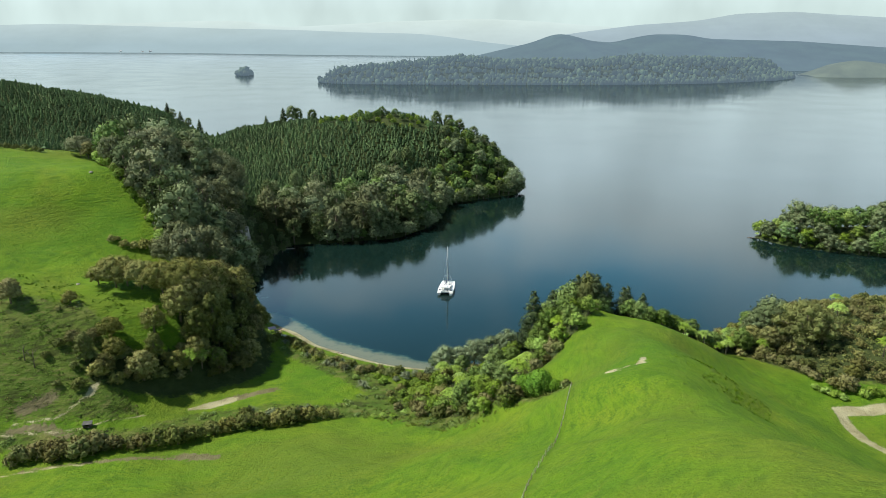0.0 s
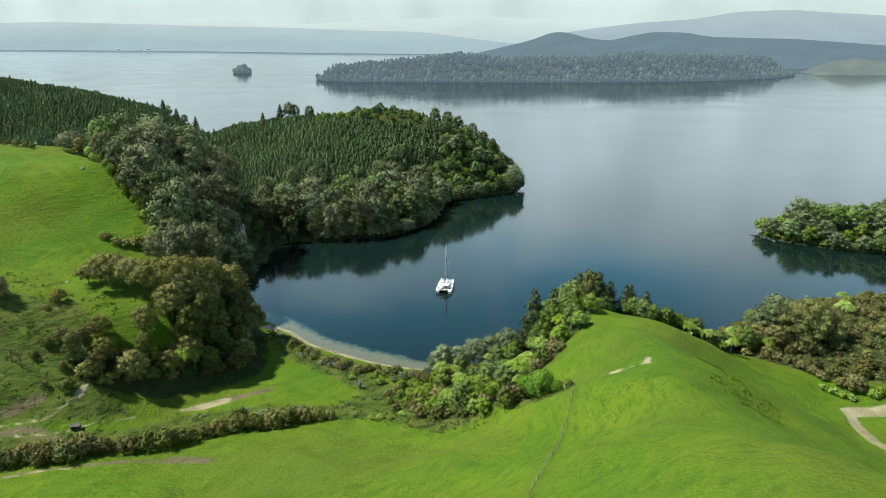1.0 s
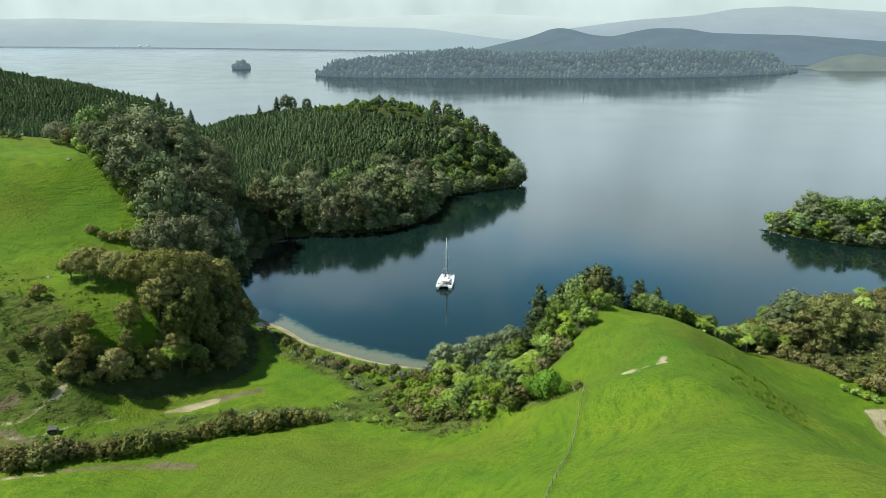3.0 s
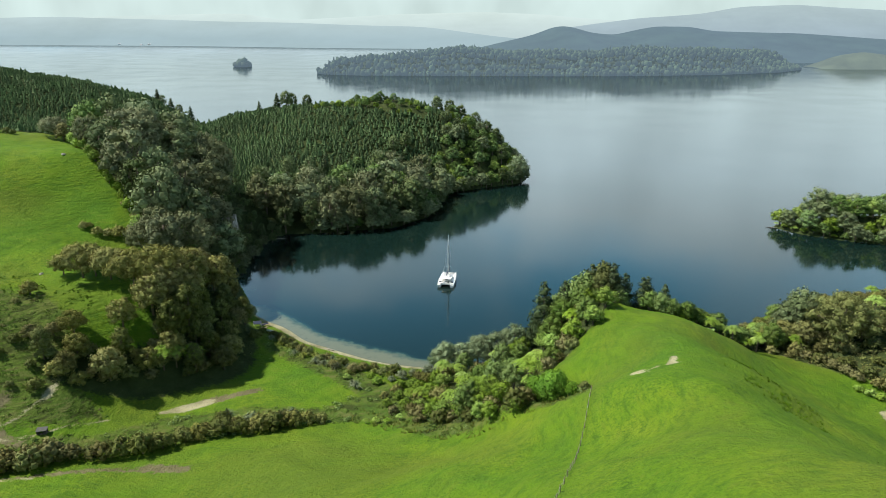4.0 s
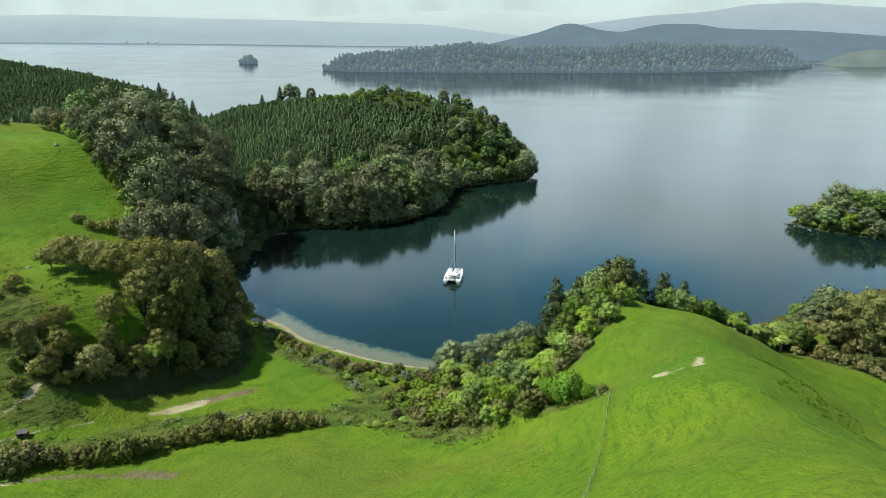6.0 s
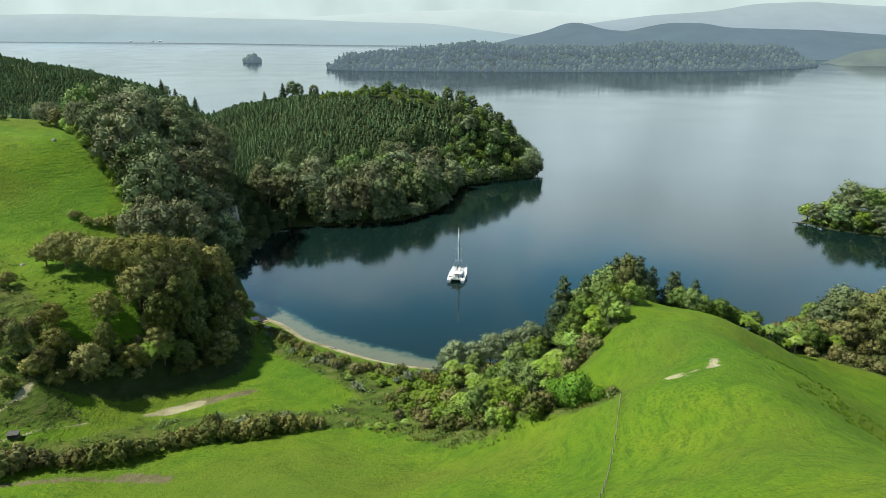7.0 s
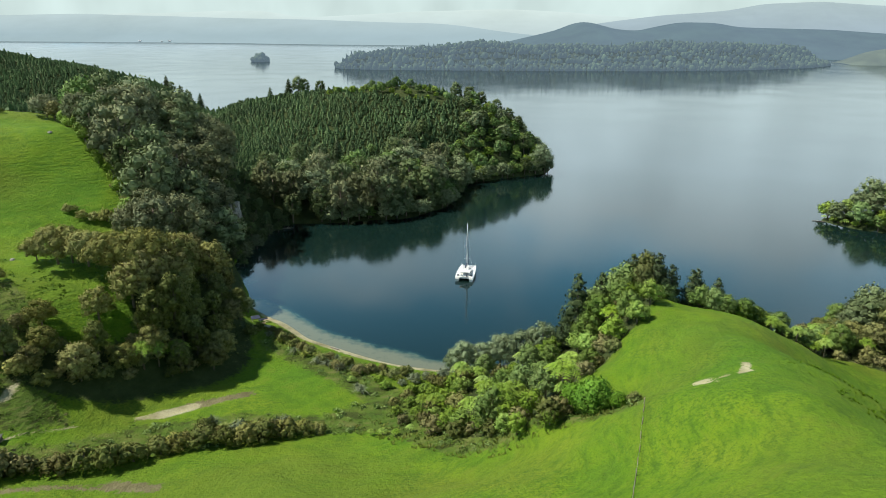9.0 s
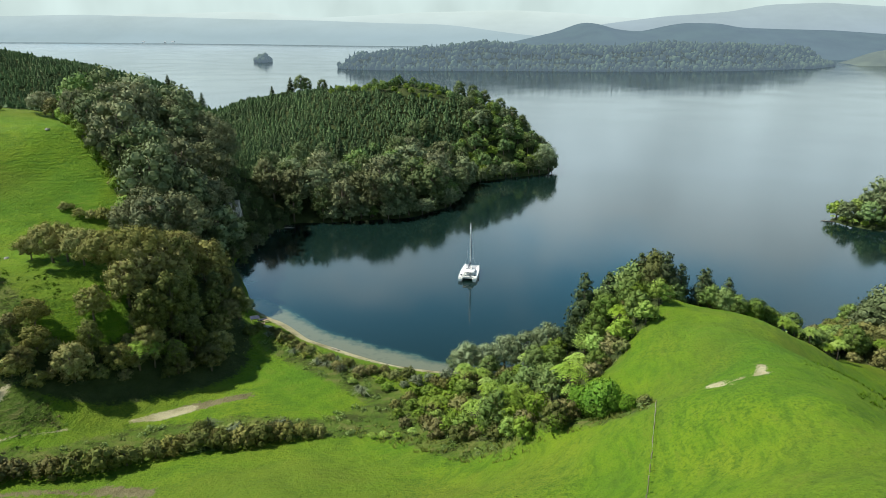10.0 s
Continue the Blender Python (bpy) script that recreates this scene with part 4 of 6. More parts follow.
# kinds near the camera
for n in range(3):
    tree_kind(f"round_olive_{n}", 10 + n, 9.5, 10.5, 0.9, 28, 1.0, 1.7, 0.25, 6.5, OLIVE)
    tree_kind(f"round_brown_{n}", 20 + n, 9.0, 10.0, 0.9, 26, 1.0, 1.7, 0.25, 6.5, BROWNISH)
    tree_kind(f"tall_dark_{n}", 30 + n, 8.0, 13.5, 1.2, 30, 1.0, 1.7, 0.27, 6.2, DARK_LEAF, 1.0)
    tree_kind(f"mid_green_{n}", 40 + n, 7.0, 8.0, 1.0, 18, 1.0, 1.6, 0.24, 6.8, MID_LEAF, name="bushy_tree")
    tree_kind(f"light_green_{n}", 50 + n, 5.0, 5.5, 0.5, 14, 0.8, 1.25, 0.21, 8.1, LIGHT_LEAF, name="bushy_tree")
    tree_kind(f"shrub_olive_{n}", 60 + n, 4.2, 3.2, 0.0, 12, 0.7, 1.05, 0.19, 8.7, OLIVE, name="shrub")
    tree_kind(f"shrub_brown_{n}", 70 + n, 3.8, 2.8, 0.0, 11, 0.65, 1.0, 0.19, 8.7, BROWNISH, name="shrub")
    tree_kind(f"shrub_dark_{n}", 80 + n, 3.8, 3.0, 0.0, 11, 0.65, 1.0, 0.19, 8.7, DARK_LEAF, name="shrub")
    tree_kind(f"shrub_light_{n}", 90 + n, 3.4, 2.6, 0.0, 10, 0.6, 0.95, 0.18, 9.3, LIGHT_LEAF, name="shrub")
    fern_kind(f"fern_{n}", 110 + n, 3.0 + 0.8 * n, 2.7, FERN_LEAF)
tree_kind("shrub_grey_0", 100, 3.6, 2.8, 0.0, 11, 0.65, 1.0, 0.19, 8.7, DUSTY_LEAF, name="shrub")
tree_kind("grey_tree_0", 101, 9.0, 9.5, 1.5, 22, 1.1, 1.8, 0.25, 5.0, GREY_LEAF, ragged=0.3)
tree_kind("pale_tree_0", 108, 9.0, 9.5, 1.0, 30, 1.0, 1.7, 0.24, 6.0, PALE_LEAF, ragged=0.3)
tree_kind("lime_bush_0", 102, 6.2, 6.6, 0.0, 44, 1.0, 1.5, 0.19, 11.0, LIME_LEAF)
tree_kind("spreading_0", 103, 17.0, 12.5, 3.0, 44, 1.5, 2.4, 0.28, 5.6, OLIVE)
tree_kind("domed_0", 109, 17.0, 12.5, 1.5, 48, 1.4, 2.3, 0.30, 4.6, SHORE_BROWN)
tree_kind("big_round_0", 107, 15.0, 13.0, 0.8, 44, 1.3, 2.1, 0.27, 5.4, YELLOW_OLIVE)
tree_kind("spreading_1", 104, 14.0, 11.0, 2.5, 36, 1.4, 2.2, 0.28, 5.6, OLIVE)
spire_kind("spire_0", 105, 6.4, 13.0, 0.24, 7.0, CONIFER_LEAF)
spire_kind("spire_1", 106, 5.0, 10.0, 0.23, 7.0, CONIFER_LEAF)
# kinds farther off, with larger sprays
for n in range(3):
    tree_kind(f"far_olive_{n}", 210 + n, 11.0, 11.5, 0.8, 24, 1.2, 2.0, 0.32, 2.9, SHORE_OLIVE, name="shore_tree")
    tree_kind(f"far_mid_{n}", 220 + n, 9.0, 10.0, 0.6, 22, 1.1, 1.8, 0.31, 3.0, SHORE_MID, name="broadleaf_tree")
    tree_kind(f"far_dark_{n}", 230 + n, 8.5, 12.0, 0.8, 24, 1.1, 1.8, 0.31, 3.0, SHORE_DARK, 1.0, name="shore_tree")
    tree_kind(f"far_light_{n}", 240 + n, 7.0, 7.0, 0.5, 14, 1.1, 1.7, 0.30, 3.6, SHORE_LIGHT, name="broadleaf_tree")
for n in range(2):
    tree_kind(f"far_brown_{n}", 250 + n, 10.0, 12.5, 0.8, 26, 1.1, 1.9, 0.32, 2.9, SHORE_BROWN, 1.0, name="shore_tree")
flax_kind("flax_0", 120, 2.2, TUSSOCK_LEAF)
flax_kind("flax_1", 121, 2.6, DUSTY_LEAF)

WORDS = {
    "round_olive": "rounded grey-olive broadleaf tree with clumpy crown", "round_brown": "rounded brownish-olive broadleaf tree with clumpy crown", "tall_dark": "tall dark green broadleaf tree",
    "mid_green": "mid green bushy broadleaf tree", "light_green": "small light green leafy tree", "shrub_olive": "low grey-olive rounded leafy shrub", "shrub_brown": "low brownish rounded leafy shrub",
    "shrub_dark": "low dark green leafy shrub", "shrub_light": "low light green leafy shrub", "fern": "yellow-green tree fern with arching fronds", "shrub_grey": "low silver-grey leafy shrub",
    "pale_tree": "pale silver-green tree with open feathery crown", "grey_tree": "silvery grey-green tree with open crown", "lime_bush": "dense bright green rounded bush beside a fence", "big_round": "big rounded yellow-olive tree by the water", "domed": "broad domed grey-brown tree on the wooded shore", "spreading": "wide spreading grey-olive tree", "spire": "dark pointed evergreen conifer",
    "far_olive": "grey-olive broadleaf tree on the wooded shore", "far_mid": "mid green broadleaf tree on the wooded shore", "far_dark": "dark green tree on the wooded shore", "far_brown": "grey-brown broadleaf tree on the wooded shore", "far_light": "light green bushy tree on the wooded shore",
    "flax": "clump of stiff sword-leaved flax",
}


def plant(points, mix, seed, low, high, group, sink=0.25):
    rng = random.Random(seed)
    keys = [k for k, w in mix for _ in range(w)]
    for x, y in points:
        base = rng.choice(keys)
        options = [k for k in HOLD if k.rsplit("_", 1)[0] == base]
        category = "shrub" if base.startswith("shrub") else "flax" if base == "flax" else "tree fern" if base == "fern" else "tree"
        grow(rng.choice(options), x, y, rng.uniform(0, 360), rng.uniform(low, high), WORDS[base], group, category, sink)


# woods round the cove
LIGHT_STRIP = [(-88, 504), (-60, 500), (-35, 496), (-12, 498), (-8, 510), (-35, 516), (-80, 518)]
LOW_FLANK = [p for p in scatter(WOODS["clump"], 4.4, 3) if -71 < p[0] < -63] + [p for p in scatter(WOODS["foot"], 4.4, 14) if p[0] > -71]
SHADED_BANK = [(-120, 370), (-104, 366), (-88, 360), (-80, 350), (-86, 322), (-84, 294), (-94, 298), (-100, 318), (-107, 340)]
plant([p for p in scatter(WOODS["cove"], 7.8, 1) if not inside(*p, SHADED_BANK) and not (p[0] > -86 and p[1] < 285)], [("far_olive", 3), ("far_brown", 4), ("far_dark", 4), ("far_mid", 2)], 1, 1.0, 1.95, "trees of the cove wood", 0.5)
plant(scatter([(-104, 388), (-72, 400), (-46, 412), (-24, 434), (-8, 456), (-2, 482), (-20, 474), (-45, 446), (-75, 424), (-106, 404)], 9.0, 21), [("far_dark", 4), ("far_mid", 2), ("far_olive", 2), ("spire", 2)], 21, 0.65, 1.1, "trees among the pines above the cove", 0.5)
plant(scatter(WOODS["point"], 5.0, 2), [("far_olive", 2), ("far_mid", 4), ("far_dark", 1), ("far_light", 6)], 2, 0.7, 1.15, "trees of the headland point", 0.5)
plant([p for p in scatter(WOODS["clump"], 6.0, 3) if p[0] < -71], [("round_olive", 5), ("round_brown", 2), ("tall_dark", 3)], 3, 0.85, 1.3, "trees of the knoll clump", 0.4)
plant([p for p in scatter(WOODS["foot"], 5.6, 14) if p[0] < -71], [("round_olive", 5), ("round_brown", 3), ("tall_dark", 3)], 14, 0.65, 1.05, "trees at the foot of the knoll", 0.4)
plant(LOW_FLANK, [("round_olive", 3), ("round_brown", 2), ("tall_dark", 2)], 19, 0.5, 0.85, "low trees beside the knoll clump", 0.3)
plant(scatter(WOODS["foot"], 3.9, 17), [("shrub_dark", 3), ("shrub_brown", 2), ("shrub_olive", 2)], 17, 0.9, 1.5, "undergrowth at the foot of the knoll", 0.3)
plant([(x + 0.8 * math.sin(3 * k), y - 1.0 + 0.8 * math.cos(5 * k)) for k, (x, y, _) in enumerate(dense([(-158, 316, 0), (-150, 307, 0), (-134, 287, 0), (-119, 275, 0), (-109, 262, 0)], 2.6))], [("light_green", 3), ("shrub_light", 2), ("shrub_olive", 1)], 22, 0.7, 1.15, "sunlit bushes at the edge of the cove wood", 0.3)
plant(scatter(SHADED_BANK, 4.6, 18), [("far_dark", 3), ("far_brown", 1)], 18, 0.38, 0.62, "low dark trees on the shaded bank", 0.5)
plant(scatter(WOODS["centre"], 3.9, 4), [("light_green", 4), ("mid_green", 4), ("fern", 8), ("shrub_light", 2), ("shrub_brown", 2), ("shrub_dark", 4), ("shrub_olive", 1)], 4, 0.7, 1.15, "bush on the spur flank")
plant([p for p in scatter(WOODS["east"], 5.3, 5) if p[0] < 178], [("fern", 1), ("shrub_brown", 7), ("shrub_olive", 4), ("shrub_dark", 4)], 5, 0.85, 1.4, "bush of the eastern shore")
plant(scatter([(90, 209), (112, 205), (124, 232), (116, 243), (100, 236), (90, 226)], 3.6, 20), [("shrub_olive", 3), ("shrub_brown", 3), ("shrub_dark", 2), ("fern", 2), ("mid_green", 1)], 20, 0.8, 1.3, "bush on the shore below the spur")
plant(scatter(WOODS["islet"], 6.2, 6), [("far_olive", 4), ("far_mid", 3), ("far_light", 3)], 6, 0.95, 1.45, "trees of the islet", 0.6)


plant(scatter(LIGHT_STRIP, 5.5, 13), [("far_light", 4), ("far_mid", 1)], 13, 0.5, 0.8, "light trees on the headland ridge", 0.3)
# trees that lean out over the water
plant([(x + 1.5 * math.sin(k * 2.1), y + 1.0 + math.cos(k * 1.7)) for k, (x, y, _) in enumerate(dense(SHORES["bay"], 6)) if not (y < 356 and x < -60)], [("far_olive", 4), ("far_mid", 2), ("far_dark", 2)], 8, 0.7, 1.1, "trees along the cove shore", 0.9)
plant([(x + 1.2, y - 0.2) for x, y, _ in dense(ISLET["shore"][0:7], 4.2)], [("far_mid", 3), ("far_olive", 4), ("fern", 3), ("far_light", 2)], 9, 0.5, 0.85, "trees along the islet shore", 0.6)


# young pines in rows on the headland and the hill behind it
def pine_rows():
    rng = np.random.default_rng(7)
    gap = 2.2
    u, v = np.meshgrid(np.arange(-480, 120, gap), np.arange(280, 720, gap * 0.9))
    turn = radians(18)
    x = u * math.cos(turn) - (v - 450) * math.sin(turn) + rng.normal(0, 0.95, u.shape)
    y = 450 + u * math.sin(turn) + (v - 450) * math.cos(turn) + rng.normal(0, 0.75, u.shape)
    x, y = x.ravel(), y.ravel()
    z = height(x, y)
    keep = (z > 3.5) & (x < 40) & (x > -440) & (y > 322 - 0.35 * (x + 150).clip(-400, 0)) & (rng.uniform(0, 1, x.shape) > 0.08)
    keep &= ~inside(x, y, LIGHT_STRIP)
    for key in ("cove", "point"):
        keep &= ~inside(x, y, WOODS[key])
    x, y, z = x[keep], y[keep], z[keep]
    tall = rng.uniform(1.8, 3.3, len(x)) * (1 + 0.6 * (rng.uniform(0, 1, len(x)) > 0.9))
    tris = []
    arms = 5
    for level in range(3):
        k = level / 3
        wide = tall * 0.36 * (1 - k) ** 0.8 + 0.18
        turn0 = rng.uniform(0, 6.28, len(x))
        for a in range(arms):
            t1 = turn0 + 2 * math.pi * a / arms
            t2 = t1 + 2 * math.pi / arms * 1.1
            r1, r2 = wide * rng.uniform(0.7, 1.25, len(x)), wide * rng.uniform(0.7, 1.25, len(x))
            zl = z + tall * (0.10 + 0.8 * k) + rng.normal(0, 0.12, len(x))
            zt = z + tall * (0.10 + 0.8 * k + 0.42)
            tris.append(np.stack([np.stack([x + np.cos(t1) * r1, y + np.sin(t1) * r1, zl], 1), np.stack([x + np.cos(t2) * r2, y + np.sin(t2) * r2, zl + 0.1], 1),
                                  np.stack([x, y, np.minimum(zt, z + tall)], 1)], 1))
    ob = new("pine_plantation", quick_mesh("pine_plantation", np.concatenate(tris).reshape(-1, 3), 3, PINE_LEAF))
    tagged(ob, "rows of young dark green pines covering the hill", "plantation", kind="stuff")


pine_rows()


# far woods: many small crowns as one mass
def far_woods(name, label, spots, low, high, mat, seed):
    """Every crown a lumpy mass with its own height; a few are narrow and pointed."""
    rng = np.random.default_rng(seed)
    bm = bmesh.new()
    bmesh.ops.create_icosphere(bm, subdivisions=2, radius=1)
    ball = np.array([v.co[:] for v in bm.verts])
    tris = np.array([[v.index for v in f.verts] for f in bm.faces])
    bm.free()
    n, m = len(spots), len(ball)
    r = rng.uniform(low, high, n) * rng.uniform(0.75, 1.2, n)
    slim = rng.uniform(0, 1, n) < 0.12
    jag = rng.uniform(0.72, 1.28, (n, m))
    shape = ball[None] * jag[..., None] * r[:, None, None] * np.stack([np.where(slim, 0.32, 0.62), np.where(slim, 0.32, 0.62), np.where(slim, 1.2, 0.78)], 1)[:, None]
    tip = np.where(slim[:, None], 1 - 0.6 * (ball[None, :, 2] * 0.5 + 0.5), 1.0)
    shape[..., :2] *= tip[..., None]
    verts = shape + np.array(spots)[:, None] + np.stack([0 * r, 0 * r, r * 0.5], 1)[:, None]
    faces = (tris[None] + (np.arange(n) * m)[:, None, None]).reshape(-1, 3)
    me = bpy.data.meshes.new(name)
    me.vertices.add(n * m)
    me.vertices.foreach_set("co", verts.astype(np.float32).ravel())
    me.loops.add(faces.size)
    me.loops.foreach_set("vertex_index", faces.astype(np.int32).ravel())
    me.polygons.add(len(faces))
    me.polygons.foreach_set("loop_start", np.arange(0, faces.size, 3, dtype=np.int32))
    me.polygons.foreach_set("loop_total", np.full(len(faces), 3, dtype=np.int32))
    me.materials.append(mat)
    me.update(calc_edges=True)
    return tagged(new(name, me), label, "woods", kind="stuff")


def hump_land(name, ring, tall, label, mat, seed, reach=150):
    """A low wooded rise out of the lake with a ring for its shore."""
    cx, cy = sum(p[0] for p in ring) / len(ring), sum(p[1] for p in ring) / len(ring)
    xs = np.linspace(min(p[0] for p in ring) - 10, max(p[0] for p in ring) + 10, 120)
    ys = np.linspace(min(p[1] for p in ring) - 10, max(p[1] for p in ring) + 10, 40)
    X, Y = np.meshgrid(xs, ys)
    d = near_line(X, Y, ring + ring[:1]) * np.where(inside(X, Y, ring), 1, -1)
    d = d * (1 + 1.3 * smooth(-X, 130, 250) * (X > -400))
    Z = np.where(d > 0, tall * smooth(d, 0, reach) * (0.72 + 0.28 * smooth(X, -210, -20)) + 0.3, -4.0) + np.where(d > 0, 1.5 * np.sin(X * 0.02 + seed) * np.sin(Y * 0.03) + smooth(d, 10, 60) * (3.5 * np.sin(X * 0.013 + 1) + 2.5 * np.sin(X * 0.031)), 0)
    return tagged(sheet(name, xs, ys, Z, mat, {"wood": np.ones(X.shape), "sand": 0 * X, "earth": 0 * X, "rough": 0 * X, "bed": 0 * X}), label, "land", kind="structure"), d, X, Y, Z


# this floor also carries its haze as emission
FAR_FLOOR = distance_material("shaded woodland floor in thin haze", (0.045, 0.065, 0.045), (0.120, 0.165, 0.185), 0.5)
PENINSULA = [(-296, 1690), (-270, 1640), (-180, 1605), (20, 1596), (270, 1586), (450, 1600), (620, 1640), (800, 1735), (905, 1840), (940, 1950), (960, 2240), (600, 2100), (100, 1950), (-150, 1800), (-280, 1730)]
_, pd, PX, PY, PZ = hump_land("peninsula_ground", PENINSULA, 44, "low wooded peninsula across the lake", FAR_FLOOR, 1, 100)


def land_spots(ring, gap, seed, X, Y, Z, y_max):
    pts = scatter(ring, gap, seed)
    xs, ys = X[0], Y[:, 0]
    out = []
    for x, y in pts:
        if y < y_max(x):
            out.append((x, y, Z[min(len(ys) - 1, int(np.searchsorted(ys, y))), min(len(xs) - 1, int(np.searchsorted(xs, x)))]))
    return out


far_woods("peninsula_woods", "dense grey-green woodland on the peninsula", land_spots(PENINSULA, 8.0, 3, PX, PY, PZ, lambda x: 1760 + 0.28 * max(0, x - 300)) + [(x, y + 2, 0.3) for x, y, _ in dense([(*p, 0) for p in PENINSULA[:9]], 8)], 3.2, 9.5, HAZED_LEAF, 11)
ISLE = [(-572, 1962), (-560, 1952), (-540, 1950), (-524, 1958), (-526, 1975), (-545, 1985), (-566, 1980)]
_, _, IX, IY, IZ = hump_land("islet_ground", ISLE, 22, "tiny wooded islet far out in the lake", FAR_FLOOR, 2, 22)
far_woods("islet_woods", "rounded dark trees covering a tiny islet", land_spots(ISLE, 7, 4, IX, IY, IZ, lambda x: 3000), 8, 12, HAZED_LEAF, 12)


# ---- single plants that stand out ----
def set_plants(base, rows, group, unit, seed, label=None):
    """Rows of (x, y, height); unit is the height at which the kind is built."""
    rng = random.Random(seed)
    for x, y, tall in rows:
        options = [k for k in HOLD if k.rsplit("_", 1)[0] == base]
        category = "shrub" if base.startswith(("shrub", "lime")) else "tree fern" if base == "fern" else "flax" if base == "flax" else "tree"
        grow(rng.choice(options), x, y, rng.uniform(0, 360), tall / unit, label or WORDS[base], group, category)


set_plants("spreading", [(-107, 213.5, 11), (-98, 212, 10.5), (-91, 211, 11), (-85, 213, 13)], "trees along the knoll edge", 12.5, 31)
set_plants("domed", [(-93, 256, 17), (-102, 250, 12), (-106, 316, 19), (-110, 328, 19), (-112, 340, 20), (-101, 298, 17), (-120, 356, 18), (-116, 348, 19)], "trees of the cove wood", 12.5, 32)
set_plants("round_brown", [(-104, 215, 8.5), (-113, 214, 5.5), (-129, 193, 7.5), (-131, 197, 6.5), (-82, 207, 13), (-79, 214, 14), (-78, 222, 13)], "trees along the knoll edge", 10, 33)
set_plants("shrub_olive", [(-115.2, 200.2, 4.2), (-121.8, 254, 3.4), (-118.5, 255, 3.6), (-115, 256, 4.4), (-112.5, 258.5, 3.6), (-110.5, 259.5, 3.4), (-127, 255.5, 3.0), (-126, 257.5, 2.0), (-116.5, 195, 1.6)],
           "shrubs on the pasture", 3.2, 34)
set_plants("round_olive", [(-99, 190, 8), (-89, 197, 9), (-77, 216, 11), (-80, 226, 13)], "trees at the foot of the knoll", 10.5, 35)
set_plants("round_brown", [(-107.5, 184.5, 4.5), (-103, 187.5, 4.5), (-74, 229, 8)], "trees at the foot of the knoll", 10, 36)
set_plants("shrub_dark", [(-108, 186, 3.4), (-110, 182, 3), (-100.5, 172, 3.6), (-97, 178, 2.2), (-112, 178, 2.4), (-104, 177, 2.2), (-106, 171, 2), (-72, 199, 4), (-60, 222, 3.5), (-59, 227, 3)], "shrubs on the bank", 3, 37)
set_plants("tall_dark", [(-74, 217, 9.5), (-71.5, 213.5, 9), (-70.5, 209, 8), (-69, 219, 9), (-72.5, 205.5, 8), (-68, 224, 8), (-75, 211, 10), (-67.5, 214, 7), (-66, 219, 6.5), (-70, 226, 8)], "dark trees on the shaded side of the knoll", 13.5, 75)
set_plants("fern", [(-77.5, 193, 6), (-75, 195.5, 5), (-71.5, 199, 6)], "ferns at the foot of the knoll", 4.5, 38)
set_plants("pale_tree", [(-68, 245, 5.5)], "trees behind the beach", 9.5, 39, "small silvery tree at the end of the beach")
set_plants("round_brown", [(-165, 321, 8)], "trees behind the crest of the pasture", 10, 76)
set_plants("domed", [(-171, 326, 9.5)], "trees behind the crest of the pasture", 12.5, 77)
set_plants("shrub_dark", [(-190, 322, 3), (-195, 323, 3.4), (-200, 324, 3), (-186, 320, 2.4), (-205, 326, 3.4), (-210, 327, 3)], "scrub behind the crest of the pasture", 3, 78)
# scrub behind the beach
set_plants("shrub_dark", [(-30.5, 210, 3.2), (-17.5, 203.5, 3.2), (-14.5, 205.5, 3.2), (-38, 212.5, 3), (-42.5, 218, 3), (-51.5, 224, 3), (-47.5, 222, 2.6)], "scrub behind the beach", 3, 40)
set_plants("shrub_brown", [(-27, 205.5, 3), (-24, 207, 3), (-33, 208, 2.8), (-36, 214, 2.6), (-45, 219.5, 2.8), (-53.5, 227, 2.6), (-49.5, 225, 2.4), (-21, 208, 2.4), (-7, 199, 3), (-56, 229, 2.4)], "scrub behind the beach", 2.8, 41)
set_plants("shrub_grey", [(-12, 200.5, 3), (-9, 203, 2.3), (-4.5, 202, 3.4), (-15, 199, 2)], "scrub behind the beach", 2.8, 42)
set_plants("flax", [(-52, 222.5, 2.4), (-49, 221, 2.6), (-46.5, 217, 2.2), (-43.5, 215.5, 2.6), (-39, 211, 2.4), (-36, 209.5, 2.4), (-32, 206.5, 2.6), (-28, 203.5, 2.2), (-20.5, 205, 2.4), (-16, 201.5, 2.6), (-56, 225, 2.2), (-34, 213.5, 2.2), (-24.5, 194, 2.6), (-26, 196, 2.2), (-40, 215.5, 2.4), (-34, 211, 2.2), (-28.5, 207.5, 2), (-54, 226, 2.2), (-41, 217.5, 2), (-31, 213.5, 2)], "flax behind the beach", 2.4, 43)
set_plants("shrub_light", [(-19, 197, 2.4), (-12, 194, 2.8), (-7, 190, 3.2), (-21, 201, 2), (-28, 200, 2), (-2, 196, 3.4), (3, 201, 4)], "scrub behind the beach", 2.6, 44)
# the hedge-like row of bushes below the near pasture
set_plants("shrub_brown", [(-101, 149.5, 4.6), (-97, 150, 5.2), (-92, 151.5, 5.0), (-88, 153, 5.4), (-84, 154, 4.2), (-95, 148.5, 4.4), (-77.5, 155, 4.6), (-70, 160, 3.4), (-84, 155.5, 3), (-58, 168, 3), (-106, 147.5, 3), (-51.5, 170, 3), (-40, 171.5, 4)], "row of bushes", 2.8, 45)
